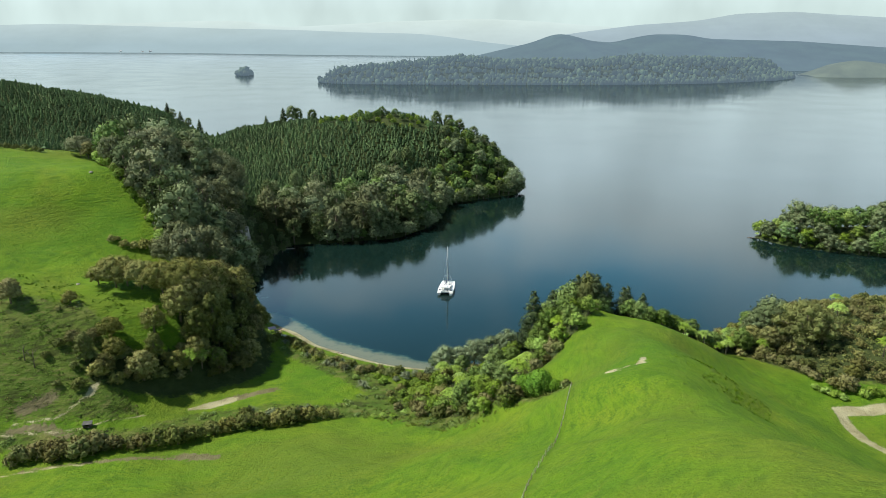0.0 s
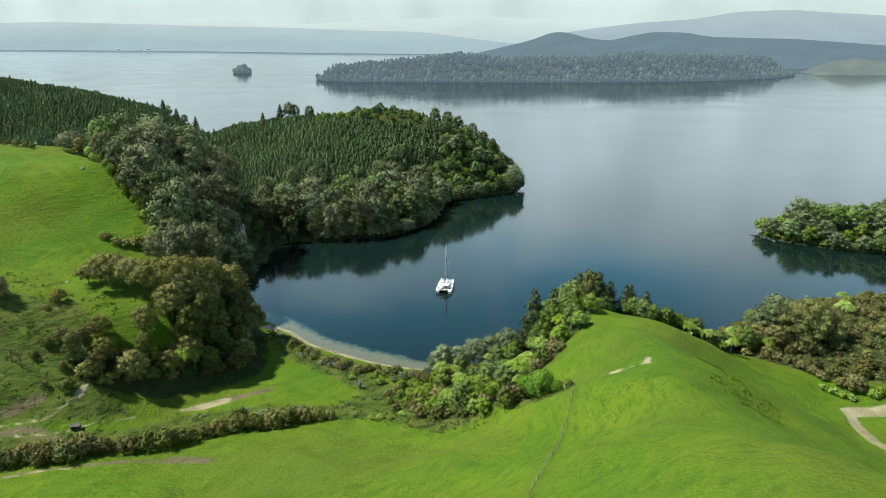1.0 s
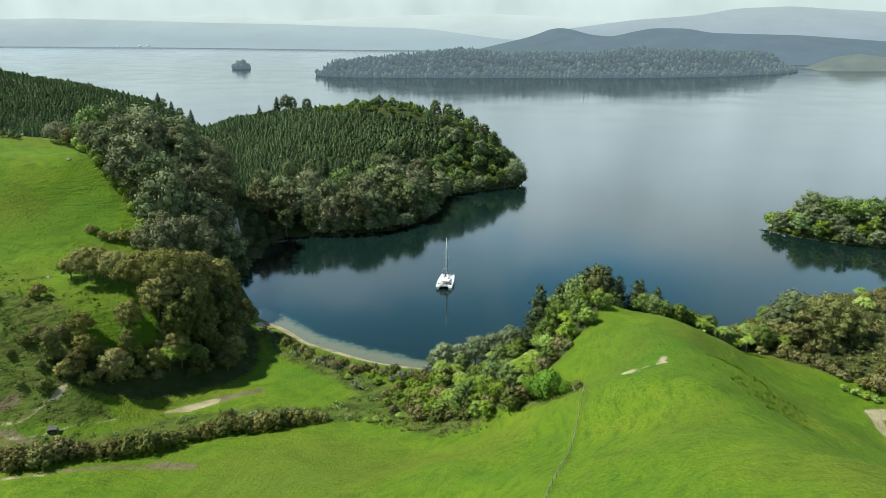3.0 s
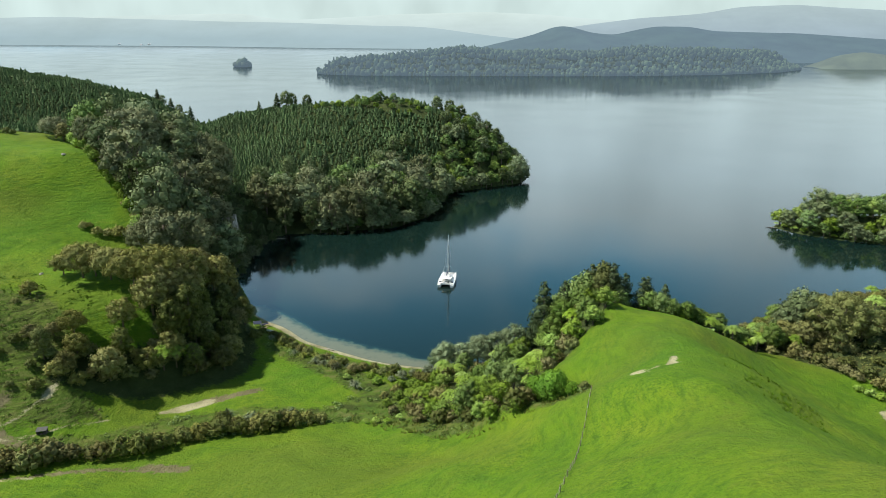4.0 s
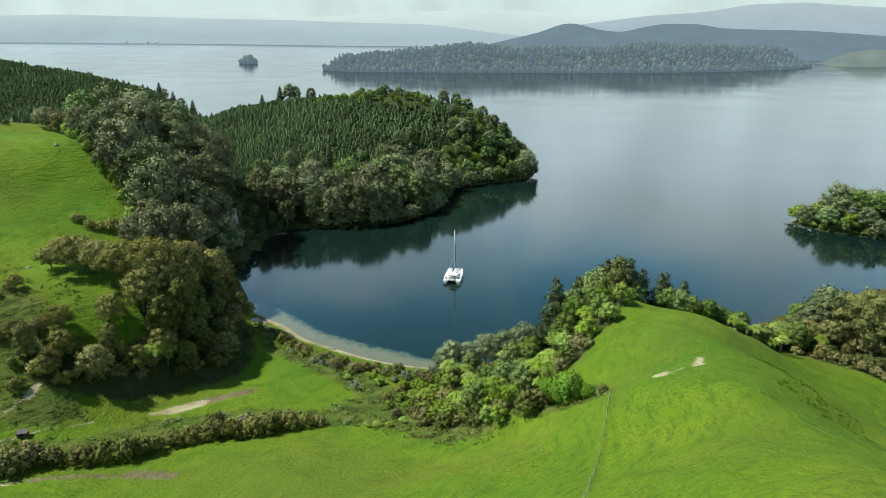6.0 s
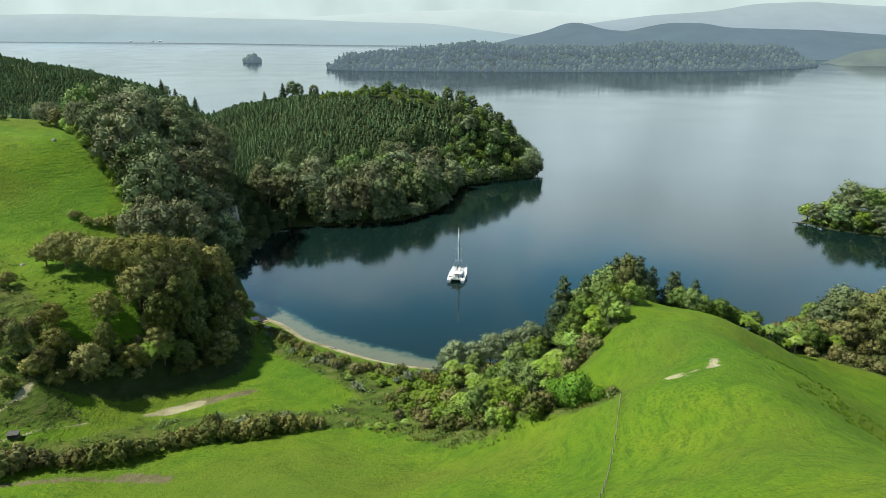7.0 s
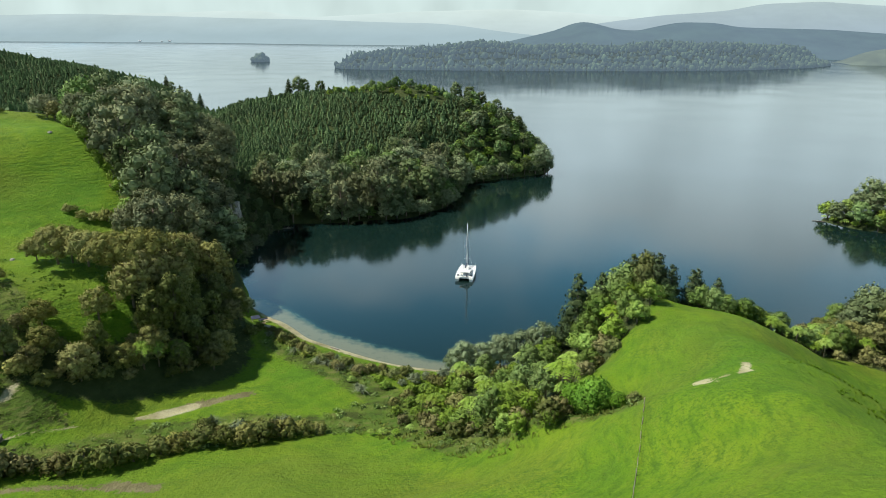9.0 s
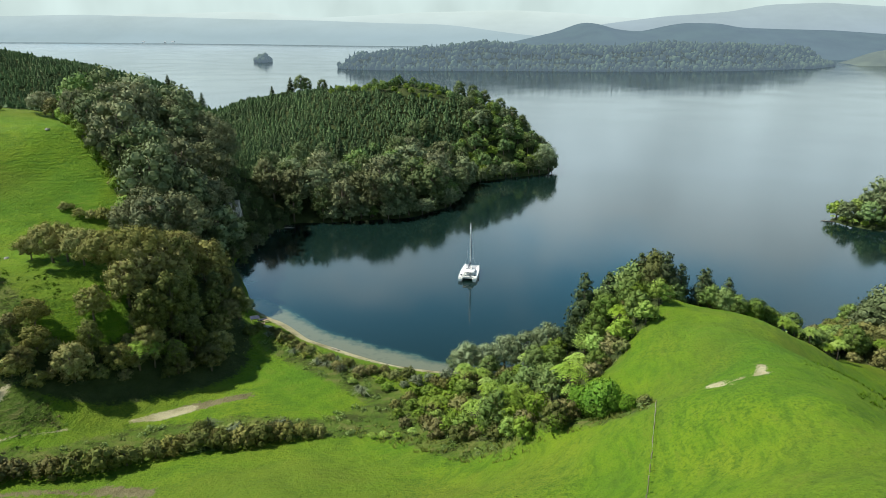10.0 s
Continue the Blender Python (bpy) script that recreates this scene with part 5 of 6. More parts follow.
set_plants("shrub_dark", [(-73.5, 156.5, 4.8), (-69, 157.5, 5.4), (-65.5, 160, 5), (-61.5, 163.5, 4.2), (-56, 173.5, 3.6), (-53.5, 166.5, 5.2), (-90, 150, 5.4), (-104, 148.5, 5), (-49, 166.5, 4.2), (-41.5, 169, 4.8), (-49.5, 168.5, 3.6), (-63.5, 166.5, 3.4), (-80.5, 156, 3.2)], "row of bushes", 3, 46)
set_plants("shrub_olive", [(-67, 162, 3.4), (-58.5, 165, 4.4), (-55.5, 170.5, 3.2), (-45, 168, 4.6), (-43, 171.5, 3.6), (-37.5, 171, 4.2), (-34, 172.5, 3.6), (-95, 152.5, 2.4), (-90, 156, 2.2), (-31, 173.5, 2.8)], "row of bushes", 3.2, 47)
set_plants("shrub_grey", [(-47.5, 170.5, 4), (-38.5, 173.5, 3.8)], "row of bushes", 2.8, 48)
set_plants("flax", [(-46, 173.5, 3.4), (-43.5, 174.5, 3.6), (-59, 170, 3.2), (-55, 175.5, 3.2), (-49, 174.5, 3.4), (-52, 174, 2.6), (-40.5, 175.5, 2.6)], "row of bushes", 2.4, 49)
# about the foot of the spur
set_plants("lime_bush", [(23.8, 153.5, 7.4), (21, 158.5, 5.4), (27, 149.5, 3.2)], "bright bushes by the fence", 6.4, 50)
set_plants("shrub_dark", [(28.8, 146.5, 2.2), (15.5, 152, 4.6), (-0.5, 166.5, 4.6), (6, 161, 4.2)], "bushes at the foot of the spur", 3, 51)
set_plants("light_green", [(10, 153, 4.6), (8, 157, 4.4), (4.5, 164, 5.6), (15.5, 150.5, 3.8), (-3, 171, 5.2), (0, 168, 5.2), (13, 158, 6)], "bushes at the foot of the spur", 5.5, 52)
set_plants("shrub_brown", [(-6, 171, 4.2), (-8, 176, 3.2), (11, 156, 3.6), (18, 156, 3.4), (19, 166, 4), (25, 170, 3.4), (-13, 178, 2.4)], "bushes at the foot of the spur", 2.8, 53)
set_plants("fern", [(-14, 171.5, 1.9), (-17, 172.5, 1.8), (-11, 172.5, 1.8), (-19.5, 172.5, 1.5), (8, 166, 6), (5, 170, 6), (11, 171, 6.5), (19.5, 163, 6.5), (-9, 186, 3.6), (-6, 182, 4)], "ferns at the foot of the spur", 4.5, 54)
set_plants("pale_tree", [(-1.5, 211, 7), (0.5, 211, 9.5), (5, 211.5, 9), (10.5, 213, 11), (16, 214, 12.5), (22, 214, 13)], "grey trees by the water", 10.5, 55)
set_plants("shrub_light", [(-2, 176, 3.4), (-6, 179, 3), (-10, 181, 2.8), (-4, 187, 3.6), (-12, 187, 2.6), (0, 192, 4), (-9, 194, 2.8), (-15, 183, 2.2)], "low bushes west of the spur", 2.6, 66)
set_plants("shrub_olive", [(-7, 184, 3), (-1, 181, 4), (-13, 191, 2.6), (-16, 188, 2.2), (1, 199, 4.4), (-5, 197, 3)], "low bushes west of the spur", 3.2, 67)
# trees on the tip of the spur
set_plants("spire", [(28.5, 203, 20), (57, 205.5, 16), (52.5, 207.5, 18.5), (63, 204.5, 12), (43.5, 211, 20), (26, 206, 15), (59, 208, 14), (48.5, 206, 17), (35, 207, 16), (79.5, 204, 5.5)], "evergreens on the spur", 13, 56)
set_plants("tall_dark", [(47, 210, 16.5), (45.5, 206.5, 12)], "trees on the spur", 13.5, 57)
set_plants("mid_green", [(38, 208, 13), (33, 205.5, 11), (41.5, 209, 14.5)], "trees on the spur", 8, 74)
set_plants("mid_green", [(33, 199, 9), (38, 199, 8), (41, 206, 9), (50, 205, 7.5), (58.5, 203, 7), (64, 200.5, 6.5), (68, 200, 6), (71.5, 201, 5.5), (61, 201.5, 6.5), (30, 196, 8), (43, 203.5, 6)], "trees on the spur", 8, 58)
set_plants("mid_green", [(92, 213, 6), (97, 217, 6.5), (101, 222, 7), (88, 216, 5), (104, 214, 6)], "trees on the shore below the spur", 8, 68)
set_plants("fern", [(95, 212, 4.5), (99, 214, 4.5), (103, 218, 5), (91, 210, 4), (106, 211, 4.5)], "ferns on the shore below the spur", 4.5, 69)
set_plants("fern", [(75, 199.5, 4.6), (82, 200.5, 4), (86, 199.5, 3.6), (78, 200, 3.6), (90, 201.5, 4)], "ferns on the spur", 4.5, 59)
set_plants("shrub_brown", [(40, 200.5, 3), (36, 195, 3.4), (33, 189, 3.2), (31, 184, 3.2), (44, 203, 2.6), (29, 178, 3)], "bushes on the spur", 2.8, 60)
# tall trees at the water's edge of the eastern bush, and lone ones on the headland's ridge
set_plants("big_round", [(119, 210.5, 15.5)], "trees of the eastern shore", 13, 61)
set_plants("grey_tree", [(112, 223, 14), (116.5, 227, 14.5), (108.5, 222, 11)], "trees of the eastern shore", 9.5, 70)
set_plants("round_brown", [(124.5, 209, 9.5)], "trees of the eastern shore", 10, 71)
set_plants("shrub_light", [(111.5, 181, 2.6), (113, 179, 2.4), (114.5, 177.5, 2.2), (121, 178, 2.8), (124, 179, 3), (127, 178.5, 2.6), (110, 184, 2.2)], "bushes beside the sandy track", 2.6, 72)
set_plants("shrub_brown", [(117, 181.5, 4), (119, 183, 4.4), (115.5, 184.5, 3.4), (104.5, 208, 3), (106.5, 204.5, 3.2), (108.5, 201, 3.2), (110.5, 197.5, 3), (112, 193.5, 3.2), (112.5, 189.5, 3)], "scrub along the edge of the pasture", 2.8, 73)
set_plants("round_olive", [(104.5, 216, 9.5), (99.5, 215.5, 7), (109, 213, 9)], "trees of the eastern shore", 10.5, 62)
set_plants("spire", [(-121.5, 533, 17), (-135.5, 536, 12), (-234.5, 598, 14), (-224, 598, 15), (-204, 585, 13), (-28, 542, 12), (-2, 529, 10), (10, 522, 11), (18, 516, 10), (27, 510, 11), (35, 503, 10), (41, 497, 9)], "tall trees on the ridge", 13, 63)
set_plants("far_dark", [(-115, 533, 13), (-100, 536, 11), (-111, 534, 12), (-5, 524, 12), (4, 522, 12), (12, 518, 12), (22, 515, 12), (30, 508, 12), (36, 503, 12), (-228, 592, 9), (-214, 588, 9)], "tall trees on the ridge", 12, 64)
set_plants("pale_tree", [(50, 482, 16), (46, 476.5, 11)], "trees of the headland point", 9.5, 65)


# ---- bare trees on the bank ----
def bare_tree(x, y, tall, seed):
    rng = random.Random(seed)
    root = new("dead_tree")
    part("trunk", mesh_of("trunk", *tube([(0, 0, -0.4), (0.1, 0, tall * 0.5), (0.3, 0.1, tall)], [0.16, 0.1, 0.03]), BARK), root)
    for i in range(7):
        a, s = rng.uniform(0, 6.28), tall * rng.uniform(0.3, 0.8)
        end = (math.cos(a) * tall * 0.3, math.sin(a) * tall * 0.3, s + tall * 0.3)
        part("branch", mesh_of("branch", *tube([(0.1, 0.03, s), (end[0] * 0.5, end[1] * 0.5, s + tall * 0.12), end], [0.07, 0.05, 0.015], 5), BARK), root)
    root.matrix_basis = pose(x, y, float(height(x, y)))
    tagged(root, "bare brown dead tree on the bank", "tree", "dead trees")


bare_tree(-113.5, 174.5, 5.5, 1)
bare_tree(-116.5, 175.5, 4.8, 2)
bare_tree(-113.5, 218, 5.0, 3)


# ---- low growth: tussocks on the pasture, rushes in the gully, bracken on the bank ----
def tufts(name, label, spots, low, high, mat, seed, blades=7):
    rng = np.random.default_rng(seed)
    x, y = (np.repeat(np.array([p[k] for p in spots]), blades) for k in (0, 1))
    z = np.repeat(height(np.array([p[0] for p in spots]), np.array([p[1] for p in spots])), blades)
    tall = np.repeat(rng.uniform(low, high, len(spots)), blades) * rng.uniform(0.6, 1.1, len(x))
    a = rng.uniform(0, 6.28, len(x))
    wide = tall * 0.16
    out = np.stack([np.cos(a), np.sin(a), 0 * a], 1)
    side = np.stack([-np.sin(a), np.cos(a), 0 * a], 1) * wide[:, None]
    foot = np.stack([x, y, z - 0.05], 1) + out * (tall * 0.25)[:, None]
    tip = foot + out * (tall * 0.55)[:, None] + np.stack([0 * a, 0 * a, tall], 1)
    verts = np.stack([foot - side, foot + side, tip + side * 0.4, tip - side * 0.4], 1).reshape(-1, 3)
    tagged(new(name, quick_mesh(name, verts, 4, mat)), label, "grass", kind="stuff")


def strew(ring, per_area, seed):
    """Plan points strewn in a ring, thicker in some places than in others."""
    rng = np.random.default_rng(seed)
    xs, ys = [p[0] for p in ring], [p[1] for p in ring]
    n = int((max(xs) - min(xs)) * (max(ys) - min(ys)) * per_area)
    p = np.c_[rng.uniform(min(xs), max(xs), n), rng.uniform(min(ys), max(ys), n)]
    thick = 0.5 + 0.5 * np.sin(p[:, 0] * 0.55 + 2 * np.sin(p[:, 1] * 0.31 + seed)) * np.sin(p[:, 1] * 0.6 + 2 * np.sin(p[:, 0] * 0.27))
    p = p[inside(p[:, 0], p[:, 1], ring) & (rng.uniform(0, 1, n) < thick ** 1.5)]
    return [tuple(q) for q in p.tolist()]


def cushions(name, label, spots, low, high, mat, seed, leaves=16, leaf=None):
    """Low rounded scrub: a half ball of small sprays at each spot."""
    rng = np.random.default_rng(seed)
    z = height(np.array([p[0] for p in spots]), np.array([p[1] for p in spots]))
    c = np.repeat(np.c_[np.array(spots), z], leaves, 0)
    r = np.repeat(rng.uniform(low, high, len(spots)), leaves)
    d = rng.normal(0, 1, (len(c), 3))
    d[:, 2] = np.abs(d[:, 2])
    d /= np.linalg.norm(d, axis=1, keepdims=True)
    c = c + d * (r * rng.uniform(0.6, 1.1, len(r)))[:, None] * [1, 1, 0.8]
    verts = sprays(rng, c, d, leaf or (0.16 if high > 0.2 else 0.1), 0.7)
    tagged(new(name, quick_mesh(name, verts, 4, mat)), label, "scrub", kind="stuff")


RUSH_RING = [(55, 151), (57, 141), (58, 128), (61, 119), (66, 121), (70, 130), (74, 140), (70, 149), (66, 156), (60, 157)]
tufts("rushes", "dark green rushes in the damp gully", strew(RUSH_RING, 1.6, 21), 0.22, 0.5, RUSH_LEAF, 21, 10)
cushions("tussocks", "scattered darker grass tussocks on the pasture",
         strew([(-44, 116), (-4, 96), (52, 92), (84, 112), (66, 150), (50, 194), (36, 176), (30, 142), (-8, 144), (-28, 158), (-62, 148)], 0.12, 22)
         + strew([(-210, 270), (-150, 300), (-124, 268), (-116, 240), (-120, 222), (-150, 226), (-200, 240)], 0.12, 23), 0.06, 0.16, RUSH_LEAF, 22, 5)
cushions("bank_scrub", "rough dark scrub and bracken on the eroded bank", strew(ROUGH_RINGS[0], 0.4, 24), 0.35, 1.0, RUSH_LEAF, 24, 18)
cushions("bank_bracken", "brown bracken on the eroded bank", strew(ROUGH_RINGS[0], 0.12, 29), 0.4, 1.0, BROWNISH, 29, 20)
tufts("dry_grass", "long dry grass at the edge of the bush", strew([(-26, 176), (-12, 164), (6, 150), (22, 147), (29, 142), (31, 148), (22, 152), (8, 158), (-10, 172), (-22, 184)], 2.2, 25)
      + strew(ROUGH_RINGS[2], 1.2, 26), 0.25, 0.6, TUSSOCK_LEAF, 25, 8)
cushions("low_scrub", "low green scrub between the bushes", strew(ROUGH_RINGS[1], 0.16, 27), 0.5, 1.4, MID_LEAF, 27, 22, 0.2)
cushions("pale_scrub", "low light green scrub between the bushes", strew(ROUGH_RINGS[1], 0.09, 30), 0.6, 1.4, MID_LEAF, 30, 44, 0.2)
cushions("knoll_tussocks", "clumps of rough grass on the knoll", strew([(-140, 216), (-118, 214), (-108, 208), (-98, 202), (-100, 192), (-112, 196), (-128, 200), (-140, 204)], 0.5, 28), 0.2, 0.55, RUSH_LEAF, 28, 14)
cushions("wood_floor_ferns", "dark undergrowth under the trees", scatter(WOODS["centre"], 1.6, 31) + scatter(WOODS["clump"], 2.0, 32) + scatter(WOODS["east"], 2.0, 33), 0.5, 1.2, DARK_LEAF, 31, 10, 0.22)
cushions("eastern_scrub", "dense low olive scrub on the eastern shore", scatter(WOODS["east"], 2.6, 34), 0.9, 1.8, YELLOW_OLIVE, 34, 36, 0.28)
cushions("eastern_brown_scrub", "dense low brownish scrub on the eastern shore", scatter(WOODS["east"], 3.4, 35), 0.9, 1.7, BROWNISH, 35, 36, 0.28)


# ---- catamaran at anchor ----
GELCOAT = plain("white gelcoat", (0.74, 0.74, 0.72), 0.25, 0, 0.04, 1.5)
DECK = plain("pale deck", (0.66, 0.66, 0.63), 0.5, 0, 0.08, 4)
TINTED = plain("tinted window", (0.02, 0.025, 0.03), 0.08, 0, 0.1, 2)
ALLOY = plain("white painted spar", (0.78, 0.78, 0.77), 0.4, 0.0, 0.05, 3)
CANVAS = plain("navy canvas", (0.03, 0.04, 0.07), 0.8, 0, 0.2, 5)
NETTING = plain("grey netting", (0.35, 0.36, 0.37), 0.9, 0, 0.2, 12)
RUBBER = plain("black fender", (0.03, 0.03, 0.03), 0.6, 0, 0.1, 5)
WIRE = plain("steel wire", (0.5, 0.5, 0.5), 0.4, 0.8, 0.1, 5)
TEAK = plain("weathered wood", (0.30, 0.23, 0.16), 0.8, 0, 0.25, 5)


def loft(sections, close=True):
    """Skin through rings of points that all have the same count, ends capped."""
    n, verts, faces = len(sections[0]), [], []
    for ring in sections:
        verts += ring
    for i in range(len(sections) - 1):
        faces += [(i * n + k, i * n + (k + 1) % n, (i + 1) * n + (k + 1) % n, (i + 1) * n + k) for k in range(n)]
    faces += [tuple(range(n))[::-1], tuple((len(sections) - 1) * n + k for k in range(n))]
    return verts, faces


def hull_rings(x0, low, high_add):
    rings = []
    for y, w, sheer, keel in ((-7.0, 0.72, 1.05, -0.1), (-6.2, 0.78, 1.1, -0.35), (-5.6, 0.82, 1.55, -0.45), (-3, 0.88, 1.6, -0.5), (0, 0.86, 1.66, -0.5), (3, 0.68, 1.76, -0.45), (5.4, 0.36, 1.88, -0.35), (6.8, 0.08, 1.98, -0.1), (7.0, 0.03, 2.0, 0.4)):
        rings.append([(x0 + w * 0.92, y, sheer), (x0 + w, y, sheer - 0.25), (x0 + w * 0.85, y, 0.3), (x0 + w * 0.5, y, keel * 0.8), (x0, y, keel),
                      (x0 - w * 0.5, y, keel * 0.8), (x0 - w * 0.85, y, 0.3), (x0 - w, y, sheer - 0.25), (x0 - w * 0.92, y, sheer)])
    return rings


def catamaran(m):
    boat = new("catamaran")
    for side in (-1, 1):
        hull = part("hull", mesh_of("hull", *loft(hull_rings(side * 2.55, 0, 0)), GELCOAT, False), boat)
        for k, y in enumerate((-2.5, -0.6, 1.3)):
            part("porthole", box_mesh("porthole", (0.04, 0.9, 0.22), TINTED, 0.015), hull, "", pose(side * 3.40, y, 0.95, 0, side * 6, 0))
        for y, drop in ((-6.75, 0.5), (-6.35, 0.78)):
            part("transom_step", box_mesh("transom_step", (1.15, 0.45, 0.12), DECK, 0.03), hull, "", pose(side * 2.55, y, drop + 0.5))
    part("bridge_deck", mesh_of("bridge_deck", *loft([[(2.3, y, lo), (2.3, y, hi), (-2.3, y, hi), (-2.3, y, lo)] for y, lo, hi in ((-5.9, 0.85, 1.5), (-5.2, 0.75, 1.62), (1.6, 0.8, 1.72), (2.4, 1.05, 1.72))]), DECK, False), boat)
    cabin = part("cabin", mesh_of("cabin", *loft([[(2.2 * w, y, 1.62), (2.0 * w, y, hi - 0.12), (1.7 * w, y, hi), (-1.7 * w, y, hi), (-2.0 * w, y, hi - 0.12), (-2.2 * w, y, 1.62)]
                                                   for y, hi, w in ((-2.4, 2.62, 1.0), (0.0, 2.66, 1.0), (1.2, 2.55, 0.95), (2.2, 2.1, 0.88), (2.9, 1.72, 0.78))]), GELCOAT, False), boat)
    for side in (-1, 1):
        part("side_window", box_mesh("side_window", (0.05, 2.6, 0.36), TINTED, 0.02), cabin, "", pose(side * 2.12, -0.6, 2.0, 0, side * -14, 0))
    for x in (-1.05, 0, 1.05):
        part("front_window", box_mesh("front_window", (0.9, 0.04, 0.5), TINTED, 0.02), cabin, "", pose(x * 0.95, 2.02, 1.98, 52, 0, 0))
        part("roof_hatch", box_mesh("roof_hatch", (0.55, 0.55, 0.05), TINTED, 0.02), cabin, "", pose(x, -0.4, 2.65))
    part("saloon_door", box_mesh("saloon_door", (1.5, 0.05, 0.9), TINTED, 0.02), cabin, "dark glass door", pose(0, -2.42, 1.66))
    top = part("hardtop", mesh_of("hardtop", *loft([[(1.9, y, z), (1.95, y, z + 0.05), (1.8, y, z + 0.13), (-1.8, y, z + 0.13), (-1.95, y, z + 0.05), (-1.9, y, z)] for y, z in ((-5.3, 2.95), (-4.0, 3.02), (-2.2, 2.98))]), GELCOAT, False), boat)
    for side in (-1, 1):
        for y in (-5.1, -3.4):
            part("hardtop_post", mesh_of("hardtop_post", *tube([(side * 1.8, y, 1.55), (side * 1.78, y, 2.98)], [0.04, 0.04]), ALLOY), top)
        part("cockpit_seat", box_mesh("cockpit_seat", (0.6, 2.4, 0.42), DECK, 0.06), boat, "", pose(side * 1.75, -4.0, 1.6))
        part("helm_seat", box_mesh("helm_seat", (0.6, 0.5, 0.5), CANVAS, 0.08), boat, "dark canvas seat", pose(side * 2.45, -5.0, 1.58))
        part("trampoline", mesh_of("trampoline", [(side * 0.15, 2.6, 1.62), (side * 1.95, 2.6, 1.66), (side * 2.25, 5.7, 1.78), (side * 0.15, 5.9, 1.74), (side * 0.15, 2.6, 1.59), (side * 1.95, 2.6, 1.63), (side * 2.25, 5.7, 1.75), (side * 0.15, 5.9, 1.71)],
                                   [(0, 1, 2, 3), (7, 6, 5, 4), (0, 4, 5, 1), (1, 5, 6, 2), (2, 6, 7, 3), (3, 7, 4, 0)], NETTING, False), boat, "grey netting")
        rail = part("guard_rail", mesh_of("guard_rail", *tube([(side * 3.3, -5.4, 2.15), (side * 3.35, -2, 2.25), (side * 3.25, 1.5, 2.35), (side * 2.95, 4.2, 2.45), (side * 2.6, 6.7, 2.55)], [0.02] * 5, 5), WIRE), boat)
        for x, y, z in ((3.3, -5.4, 1.45), (3.35, -3.2, 1.5), (3.33, -1, 1.55), (3.25, 1.5, 1.6), (3.05, 3.6, 1.7), (2.6, 6.7, 1.85)):
            part("stanchion", mesh_of("stanchion", *tube([(side * x, y, z), (side * x, y, z + 0.72)], [0.022, 0.018], 5), WIRE), rail)
        part("fender", mesh_of("fender", *tube([(side * 3.48, -1.5, 0.7), (side * 3.5, -1.5, 0.85), (side * 3.5, -1.5, 1.25), (side * 3.48, -1.5, 1.4)], [0.04, 0.14, 0.14, 0.04], 8), RUBBER), boat)
    part("cross_beam", mesh_of("cross_beam", *tube([(-2.5, 6.0, 1.85), (0, 6.0, 1.95), (2.5, 6.0, 1.85)], [0.11, 0.12, 0.11], 8), ALLOY), boat)
    part("bow_walkway", box_mesh("bow_walkway", (0.32, 3.5, 0.08), DECK, 0.02), boat, "", pose(0, 4.2, 1.72))
    mast = part("mast", mesh_of("mast", *tube([(0, 1.5, 2.4), (0, 1.45, 8), (0, 1.35, 14), (0, 1.25, 19.6)], [0.17, 0.17, 0.15, 0.09], 8), ALLOY), boat)
    for z, half in ((6.2, 1.15), (11.2, 1.0)):
        part("spreader", mesh_of("spreader", *tube([(-half, 1.2, z + 0.1), (0, 1.42, z), (half, 1.2, z + 0.1)], [0.04, 0.06, 0.04], 6), ALLOY), mast)
    part("masthead_vane", mesh_of("masthead_vane", *tube([(0, 1.25, 19.5), (0, 1.1, 19.95), (0, 0.8, 19.95)], [0.03, 0.02, 0.02], 5), WIRE), mast)
    boom = part("boom", mesh_of("boom", *tube([(0, 1.3, 3.95), (0, -4.6, 4.1)], [0.12, 0.1], 8), ALLOY), boat)
    part("sail_cover", mesh_of("sail_cover", *tube([(0, 1.2, 4.35), (0, 0.4, 4.5), (0, -2, 4.38), (0, -4.4, 4.22)], [0.16, 0.3, 0.26, 0.1], 8), CANVAS), boom, "navy canvas sail cover")
    stays = [((0, 1.25, 19.0), (0, 6.0, 1.95)), ((-1.15, 1.2, 6.3), (-3.2, 0.3, 1.65)), ((1.15, 1.2, 6.3), (3.2, 0.3, 1.65)), ((-1.0, 1.2, 11.3), (-1.15, 1.2, 6.3)), ((1.0, 1.2, 11.3), (1.15, 1.2, 6.3)),
             ((0, 1.25, 18.6), (-1.0, 1.2, 11.3)), ((0, 1.25, 18.6), (1.0, 1.2, 11.3)), ((0, 1.2, 19.2), (0, -4.6, 4.2))]
    for a, b in stays:
        part("stay", mesh_of("stay", *tube([a, b], [0.02, 0.02], 4), WIRE), boat)
    part("furled_jib", mesh_of("furled_jib", *tube([(0, 5.9, 2.4), (0, 3.6, 10.5), (0, 1.6, 17.8)], [0.09, 0.1, 0.04], 6), CANVAS), boat, "furled sail in a dark cover")
    davits = part("davit", mesh_of("davit", *tube([(-1.2, -5.6, 1.5), (-1.2, -6.3, 2.3), (-1.2, -7.1, 2.35)], [0.05] * 3, 6), ALLOY), boat)
    part("davit", mesh_of("davit", *tube([(1.2, -5.6, 1.5), (1.2, -6.3, 2.3), (1.2, -7.1, 2.35)], [0.05] * 3, 6), ALLOY), boat)
    part("outboard_box", box_mesh("outboard_box", (0.5, 0.4, 0.55), CANVAS, 0.06), boat, "dark canvas box", pose(0.9, -5.6, 1.6))
    part("gas_locker", box_mesh("gas_locker", (0.7, 0.45, 0.5), GELCOAT, 0.06), boat, "", pose(-0.8, -5.5, 1.6))
